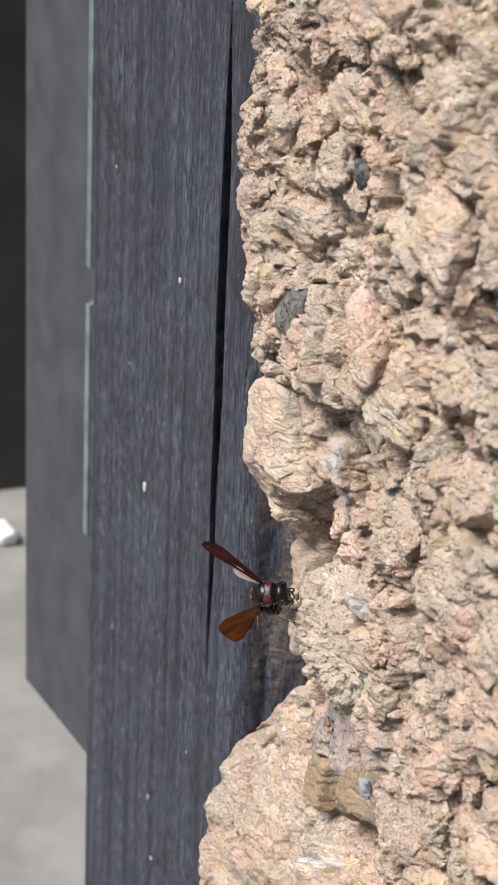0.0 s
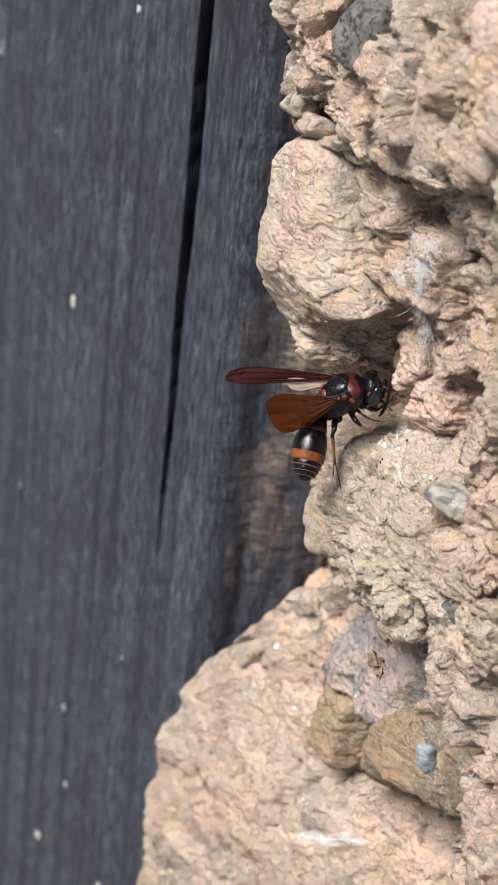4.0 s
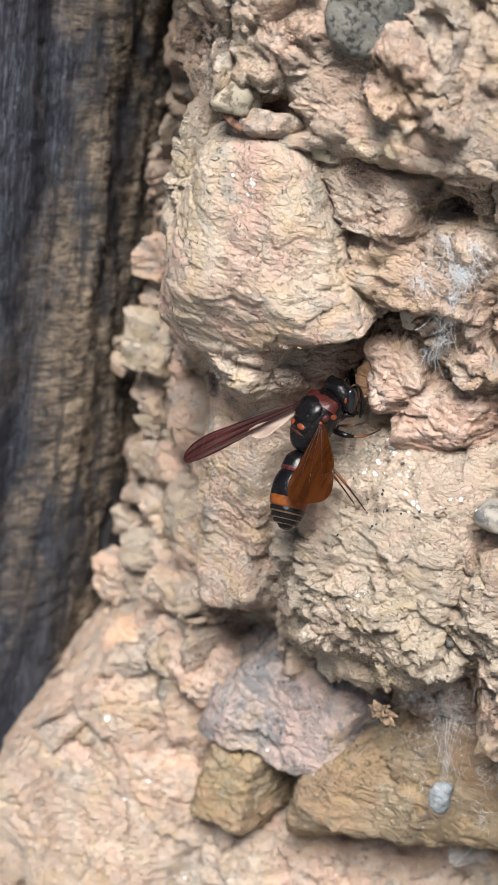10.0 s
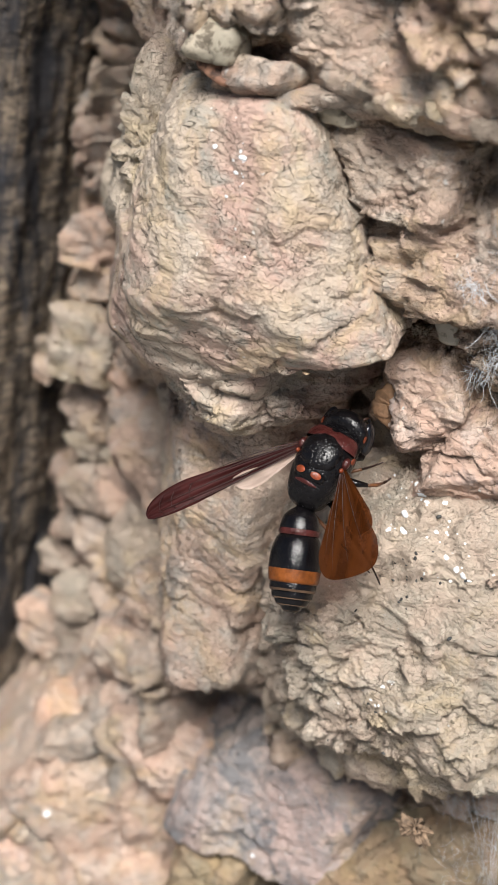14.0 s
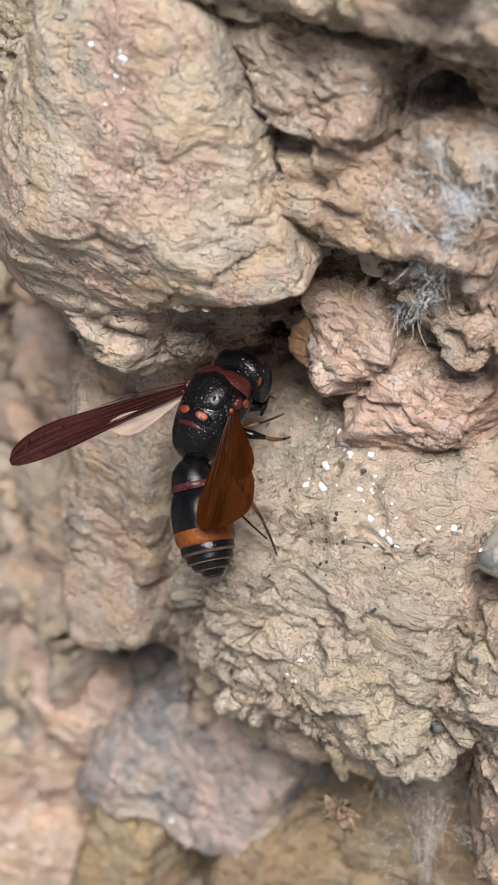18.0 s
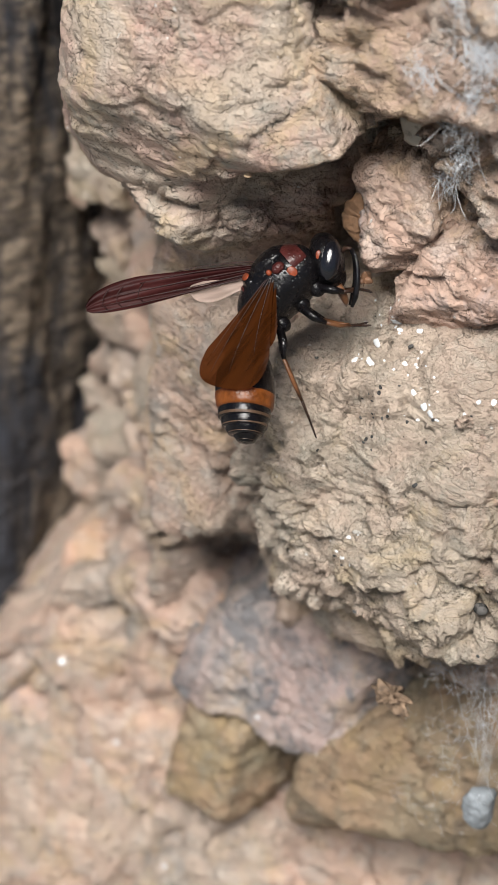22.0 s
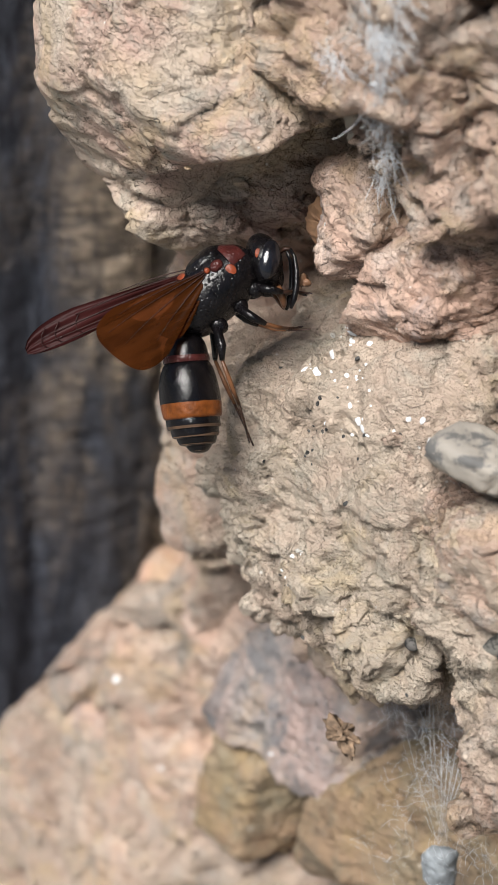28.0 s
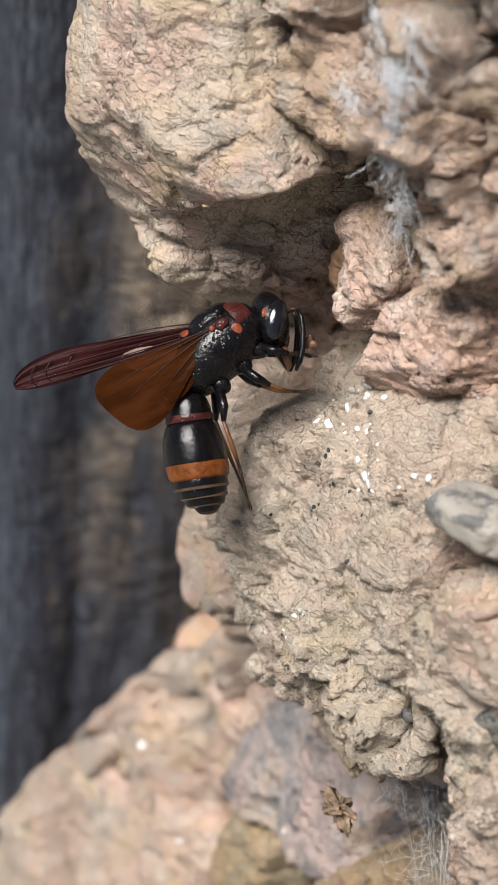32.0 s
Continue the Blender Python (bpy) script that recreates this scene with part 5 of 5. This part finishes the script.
def motions():
    BODY = [
        (0.0, pose(0.07075, -0.02359, 0.17900, 60.2, -24.7, 22.6)),
        (0.5, pose(0.07228, -0.02459, 0.18019, 46.2, -30.8, 40.9)),
        (1.0, pose(0.07288, -0.02331, 0.18635, 30.9, -37.0, 50.7)),
        (1.5, pose(0.07422, -0.02120, 0.18778, 17.5, -34.9, 69.9)),
        (2.0, pose(0.07482, -0.01945, 0.18879, 20.0, -32.7, 63.8)),
        (2.5, pose(0.07432, -0.01968, 0.18948, 20.0, -35.8, 58.3)),
        (3.0, pose(0.07301, -0.02153, 0.18947, 20.7, -40.3, 51.8)),
        (3.5, pose(0.07434, -0.01860, 0.19088, 15.9, -32.7, 57.5)),
        (5.5, pose(0.07429, -0.01939, 0.18975, 12.1, -47.3, 53.0)),
        (6.0, pose(0.07429, -0.01916, 0.19024, 9.6, -49.5, 54.9)),
        (6.5, pose(0.07462, -0.01869, 0.19053, 7.5, -51.7, 56.8)),
        (7.0, pose(0.07433, -0.01892, 0.19046, 5.6, -55.3, 57.1)),
        (7.5, pose(0.07418, -0.01895, 0.19049, 4.8, -57.5, 56.5)),
        (8.0, pose(0.07402, -0.01874, 0.19098, 4.4, -58.2, 55.7)),
        (8.5, pose(0.07361, -0.01893, 0.19099, 5.4, -59.9, 53.9)),
        (9.0, pose(0.07396, -0.01862, 0.19114, 6.4, -60.3, 54.2)),
        (9.5, pose(0.07401, -0.01833, 0.19156, 6.2, -58.7, 55.7)),
        (10.0, pose(0.07351, -0.01852, 0.19148, 4.4, -58.2, 59.1)),
        (10.5, pose(0.07342, -0.01854, 0.19143, 5.1, -56.2, 60.7)),
        (11.0, pose(0.07340, -0.01845, 0.19165, 6.6, -53.5, 61.6)),
        (11.5, pose(0.07326, -0.01851, 0.19163, 8.7, -51.2, 61.7)),
        (12.0, pose(0.07325, -0.01863, 0.19140, 10.5, -50.2, 62.5)),
        (12.5, pose(0.07306, -0.01863, 0.19156, 9.8, -49.6, 65.5)),
        (13.0, pose(0.07321, -0.01859, 0.19160, 8.9, -49.5, 69.1)),
        (13.5, pose(0.07330, -0.01865, 0.19148, 8.7, -49.6, 70.6)),
        (15.5, pose(0.07269, -0.01872, 0.19109, 11.2, -40.5, 86.7)),
        (16.0, pose(0.07284, -0.01876, 0.19084, 12.9, -38.8, 83.8)),
        (16.5, pose(0.07206, -0.01874, 0.19113, 9.4, -37.3, 86.6)),
        (17.0, pose(0.07250, -0.01863, 0.19079, 7.8, -36.1, 86.7)),
        (17.5, pose(0.07193, -0.01847, 0.19106, 2.0, -36.0, 86.1)),
        (18.0, pose(0.07179, -0.01833, 0.19105, -3.9, -36.8, 80.7)),
        (18.5, pose(0.07204, -0.01815, 0.19092, -9.3, -38.8, 73.1)),
        (19.0, pose(0.07305, -0.01784, 0.19078, -11.9, -40.3, 59.9)),
        (19.5, pose(0.07311, -0.01787, 0.19103, -20.1, -46.1, 56.3)),
        (20.0, pose(0.07300, -0.01817, 0.19106, -24.7, -48.4, 53.5)),
        (20.5, pose(0.07301, -0.01829, 0.19131, -25.9, -46.3, 49.6)),
        (21.0, pose(0.07311, -0.01847, 0.19133, -27.8, -45.1, 48.9)),
        (21.5, pose(0.07333, -0.01842, 0.19156, -29.9, -42.8, 49.9)),
        (22.0, pose(0.07366, -0.01850, 0.19136, -31.3, -42.1, 51.6)),
        (22.5, pose(0.07413, -0.01832, 0.19143, -32.7, -39.5, 53.4)),
        (23.0, pose(0.07379, -0.01865, 0.19143, -34.5, -37.6, 55.0)),
        (23.5, pose(0.07350, -0.01870, 0.19169, -36.8, -36.5, 57.6)),
        (24.0, pose(0.07357, -0.01885, 0.19128, -36.2, -37.0, 58.6)),
        (24.5, pose(0.07319, -0.01899, 0.19149, -38.5, -36.8, 60.2)),
        (25.0, pose(0.07363, -0.01871, 0.19129, -39.1, -35.2, 61.8)),
        (25.5, pose(0.07359, -0.01893, 0.19092, -39.3, -35.0, 63.6)),
        (26.0, pose(0.07345, -0.01895, 0.19098, -40.5, -35.1, 66.8)),
        (26.5, pose(0.07346, -0.01895, 0.19090, -40.6, -34.2, 67.5)),
        (28.5, pose(0.07320, -0.01938, 0.19131, -32.4, -36.0, 75.0)),
        (29.0, pose(0.07306, -0.01982, 0.19082, -32.4, -35.8, 76.0)),
        (29.5, pose(0.07330, -0.01974, 0.19060, -31.1, -36.8, 75.7)),
        (30.0, pose(0.07338, -0.01972, 0.19050, -30.1, -37.4, 75.4)),
        (30.5, pose(0.07354, -0.01948, 0.19062, -29.5, -36.2, 75.0)),
        (31.0, pose(0.07355, -0.01938, 0.19072, -29.9, -36.9, 77.2)),
        (31.5, pose(0.07333, -0.01972, 0.19051, -30.8, -37.1, 78.5)),
        (32.0, pose(0.07329, -0.01992, 0.19019, -31.0, -35.1, 77.8)),
    ]
    ABDOMEN = [
        (0.0, pose(-0.0037, 0, -0.0007, 0.0, -78.0, 10.0)),
        (0.5, pose(-0.0037, 0, -0.0007, 0.0, -52.0, 42.0)),
        (1.0, pose(-0.0037, 0, -0.0007, 0.0, -23.7, 79.0)),
        (2.0, pose(-0.0037, 0, -0.0007, 0.0, -24.0, 57.9)),
        (3.0, pose(-0.0037, 0, -0.0007, 0.0, -31.1, 50.7)),
        (5.5, pose(-0.0037, 0, -0.0007, 0.0, -16.7, 44.9)),
        (6.0, pose(-0.0037, 0, -0.0007, 0.0, -15.3, 37.8)),
        (7.0, pose(-0.0037, 0, -0.0007, 0.0, -1.8, 30.3)),
        (8.0, pose(-0.0037, 0, -0.0007, 0.0, -7.4, 27.9)),
        (9.0, pose(-0.0037, 0, -0.0007, 0.0, -3.4, 29.3)),
        (10.0, pose(-0.0037, 0, -0.0007, 0.0, -10.4, 18.8)),
        (11.0, pose(-0.0037, 0, -0.0007, 0.0, -14.2, 20.2)),
        (12.0, pose(-0.0037, 0, -0.0007, 0.0, -15.5, 23.9)),
        (13.0, pose(-0.0037, 0, -0.0007, 0.0, -9.0, 19.4)),
        (13.5, pose(-0.0037, 0, -0.0007, 0.0, -12.7, 18.5)),
        (15.5, pose(-0.0037, 0, -0.0007, 0.0, -16.6, 33.3)),
        (16.0, pose(-0.0037, 0, -0.0007, 0.0, -17.9, 36.5)),
        (17.0, pose(-0.0037, 0, -0.0007, 0.0, -14.9, 32.3)),
        (18.0, pose(-0.0037, 0, -0.0007, 0.0, -25.3, 36.8)),
        (19.0, pose(-0.0037, 0, -0.0007, 0.0, -38.2, 36.9)),
        (20.0, pose(-0.0037, 0, -0.0007, 0.0, -38.3, 33.0)),
        (21.0, pose(-0.0037, 0, -0.0007, 0.0, -40.1, 35.3)),
        (22.0, pose(-0.0037, 0, -0.0007, 0.0, -40.5, 30.6)),
        (23.0, pose(-0.0037, 0, -0.0007, 0.0, -52.3, 23.5)),
        (24.0, pose(-0.0037, 0, -0.0007, 0.0, -50.9, 31.5)),
        (25.0, pose(-0.0037, 0, -0.0007, 0.0, -56.0, 19.7)),
        (26.0, pose(-0.0037, 0, -0.0007, 0.0, -56.1, 17.8)),
        (26.5, pose(-0.0037, 0, -0.0007, 0.0, -58.2, 10.6)),
        (28.5, pose(-0.0037, 0, -0.0007, 0.0, -52.7, 6.3)),
        (29.0, pose(-0.0037, 0, -0.0007, 0.0, -54.8, 13.0)),
        (30.0, pose(-0.0037, 0, -0.0007, 0.0, -53.0, 16.4)),
        (31.0, pose(-0.0037, 0, -0.0007, 0.0, -53.8, 12.0)),
        (32.0, pose(-0.0037, 0, -0.0007, 0.0, -58.9, 8.3)),
    ]
    LEFT_WING = [
        (0.0, pose(0.00060, 0.00200, 0.00130, 21.0, -58.8, 132.2)),
        (1.0, pose(0.00060, 0.00200, 0.00130, -48.6, -31.8, -167.4)),
        (2.0, pose(0.00060, 0.00200, 0.00130, -42.0, -29.2, 162.8)),
        (3.0, pose(0.00060, 0.00200, 0.00130, -58.7, -19.7, -154.5)),
        (3.5, pose(0.00060, 0.00200, 0.00130, -54.8, -26.0, -177.3)),
        (5.5, pose(0.00060, 0.00200, 0.00130, -52.8, -34.9, 172.7)),
        (6.0, pose(0.00060, 0.00200, 0.00130, -52.1, -34.8, 169.2)),
        (8.0, pose(0.00060, 0.00200, 0.00130, -50.4, -37.1, 168.0)),
        (10.0, pose(0.00060, 0.00200, 0.00130, -40.0, -24.1, 160.9)),
        (12.0, pose(0.00060, 0.00200, 0.00130, -31.4, -17.4, 150.0)),
        (13.0, pose(0.00060, 0.00200, 0.00130, -28.2, -11.5, 148.2)),
        (16.0, pose(0.00060, 0.00200, 0.00130, -22.2, 4.5, 138.9)),
        (19.0, pose(0.00060, 0.00200, 0.00130, -58.3, -29.9, 168.8)),
        (20.0, pose(0.00060, 0.00200, 0.00130, -78.0, -32.1, -178.1)),
        (21.0, pose(0.00060, 0.00200, 0.00130, -87.5, -33.5, -171.9)),
        (22.0, pose(0.00060, 0.00200, 0.00130, -90.7, -28.4, -173.1)),
        (23.0, pose(0.00060, 0.00200, 0.00130, -94.6, -24.3, -172.0)),
        (24.0, pose(0.00060, 0.00200, 0.00130, -95.7, -27.1, -172.2)),
        (25.0, pose(0.00060, 0.00200, 0.00130, -97.3, -20.4, -173.5)),
        (26.0, pose(0.00060, 0.00200, 0.00130, -99.5, -21.2, -174.5)),
        (29.0, pose(0.00060, 0.00200, 0.00130, -87.9, -14.6, 178.3)),
        (32.0, pose(0.00060, 0.00200, 0.00130, -89.7, -21.6, 178.3)),
    ]
    RIGHT_WING = [
        (0.0, pose(0.00060, -0.00200, 0.00130, -37.5, -32.4, -140.5)),
        (1.0, pose(0.00060, -0.00200, 0.00130, -45.2, -22.9, -170.9)),
        (2.0, pose(0.00060, -0.00200, 0.00130, -45.8, -11.7, -179.1)),
        (3.0, pose(0.00060, -0.00200, 0.00130, -53.8, -16.9, -167.3)),
        (3.5, pose(0.00060, -0.00200, 0.00130, -49.2, -25.0, 172.1)),
        (5.5, pose(0.00060, -0.00200, 0.00130, -53.7, -25.3, 179.2)),
        (6.0, pose(0.00060, -0.00200, 0.00130, -55.1, -14.0, -175.8)),
        (8.0, pose(0.00060, -0.00200, 0.00130, -47.0, -29.2, -165.9)),
        (9.0, pose(0.00060, -0.00200, 0.00130, -36.7, -12.3, -167.8)),
        (10.0, pose(0.00060, -0.00200, 0.00130, -23.1, -0.9, -167.0)),
        (12.0, pose(0.00060, -0.00200, 0.00130, -18.0, 2.5, -176.0)),
        (13.0, pose(0.00060, -0.00200, 0.00130, -15.5, 4.1, -159.3)),
        (16.0, pose(0.00060, -0.00200, 0.00130, 30.3, 11.0, -168.3)),
        (19.0, pose(0.00060, -0.00200, 0.00130, -5.6, 3.2, -165.8)),
        (20.0, pose(0.00060, -0.00200, 0.00130, -36.8, -0.8, -154.9)),
        (21.0, pose(0.00060, -0.00200, 0.00130, -47.9, 11.5, -158.6)),
        (22.0, pose(0.00060, -0.00200, 0.00130, -60.6, 11.4, -174.0)),
        (23.0, pose(0.00060, -0.00200, 0.00130, -80.0, -0.8, -161.7)),
        (24.0, pose(0.00060, -0.00200, 0.00130, -91.5, 3.6, -173.7)),
        (25.0, pose(0.00060, -0.00200, 0.00130, -95.2, -1.2, -168.0)),
        (26.0, pose(0.00060, -0.00200, 0.00130, -97.6, -12.2, -168.4)),
        (29.0, pose(0.00060, -0.00200, 0.00130, -88.7, -13.6, -174.6)),
        (32.0, pose(0.00060, -0.00200, 0.00130, -88.2, -13.4, 177.1)),
    ]
    walk(wasp, BODY)
    walk(wasp_abdomen, ABDOMEN)
    walk(wasp_wings["left"], LEFT_WING)
    walk(wasp_wings["right"], RIGHT_WING)
    # the feet keep their hold while the body rolls
    for leg, hip in wasp_legs:
        walk(leg, [(t, pose(hip.x * MM, hip.y * MM, hip.z * MM, turn, 0, 0)) for t, turn in
                   ((0.0, -70), (0.5, -62), (1.0, -52), (2.0, -46), (5.5, -40), (7.0, -36), (12.0, -52), (16.0, -58), (17.5, -54), (18.5, -44), (19.5, -26), (20.5, -4), (22.0, 1), (24.0, 6), (26.5, 10), (28.5, 2), (32.0, 0))])


motions()
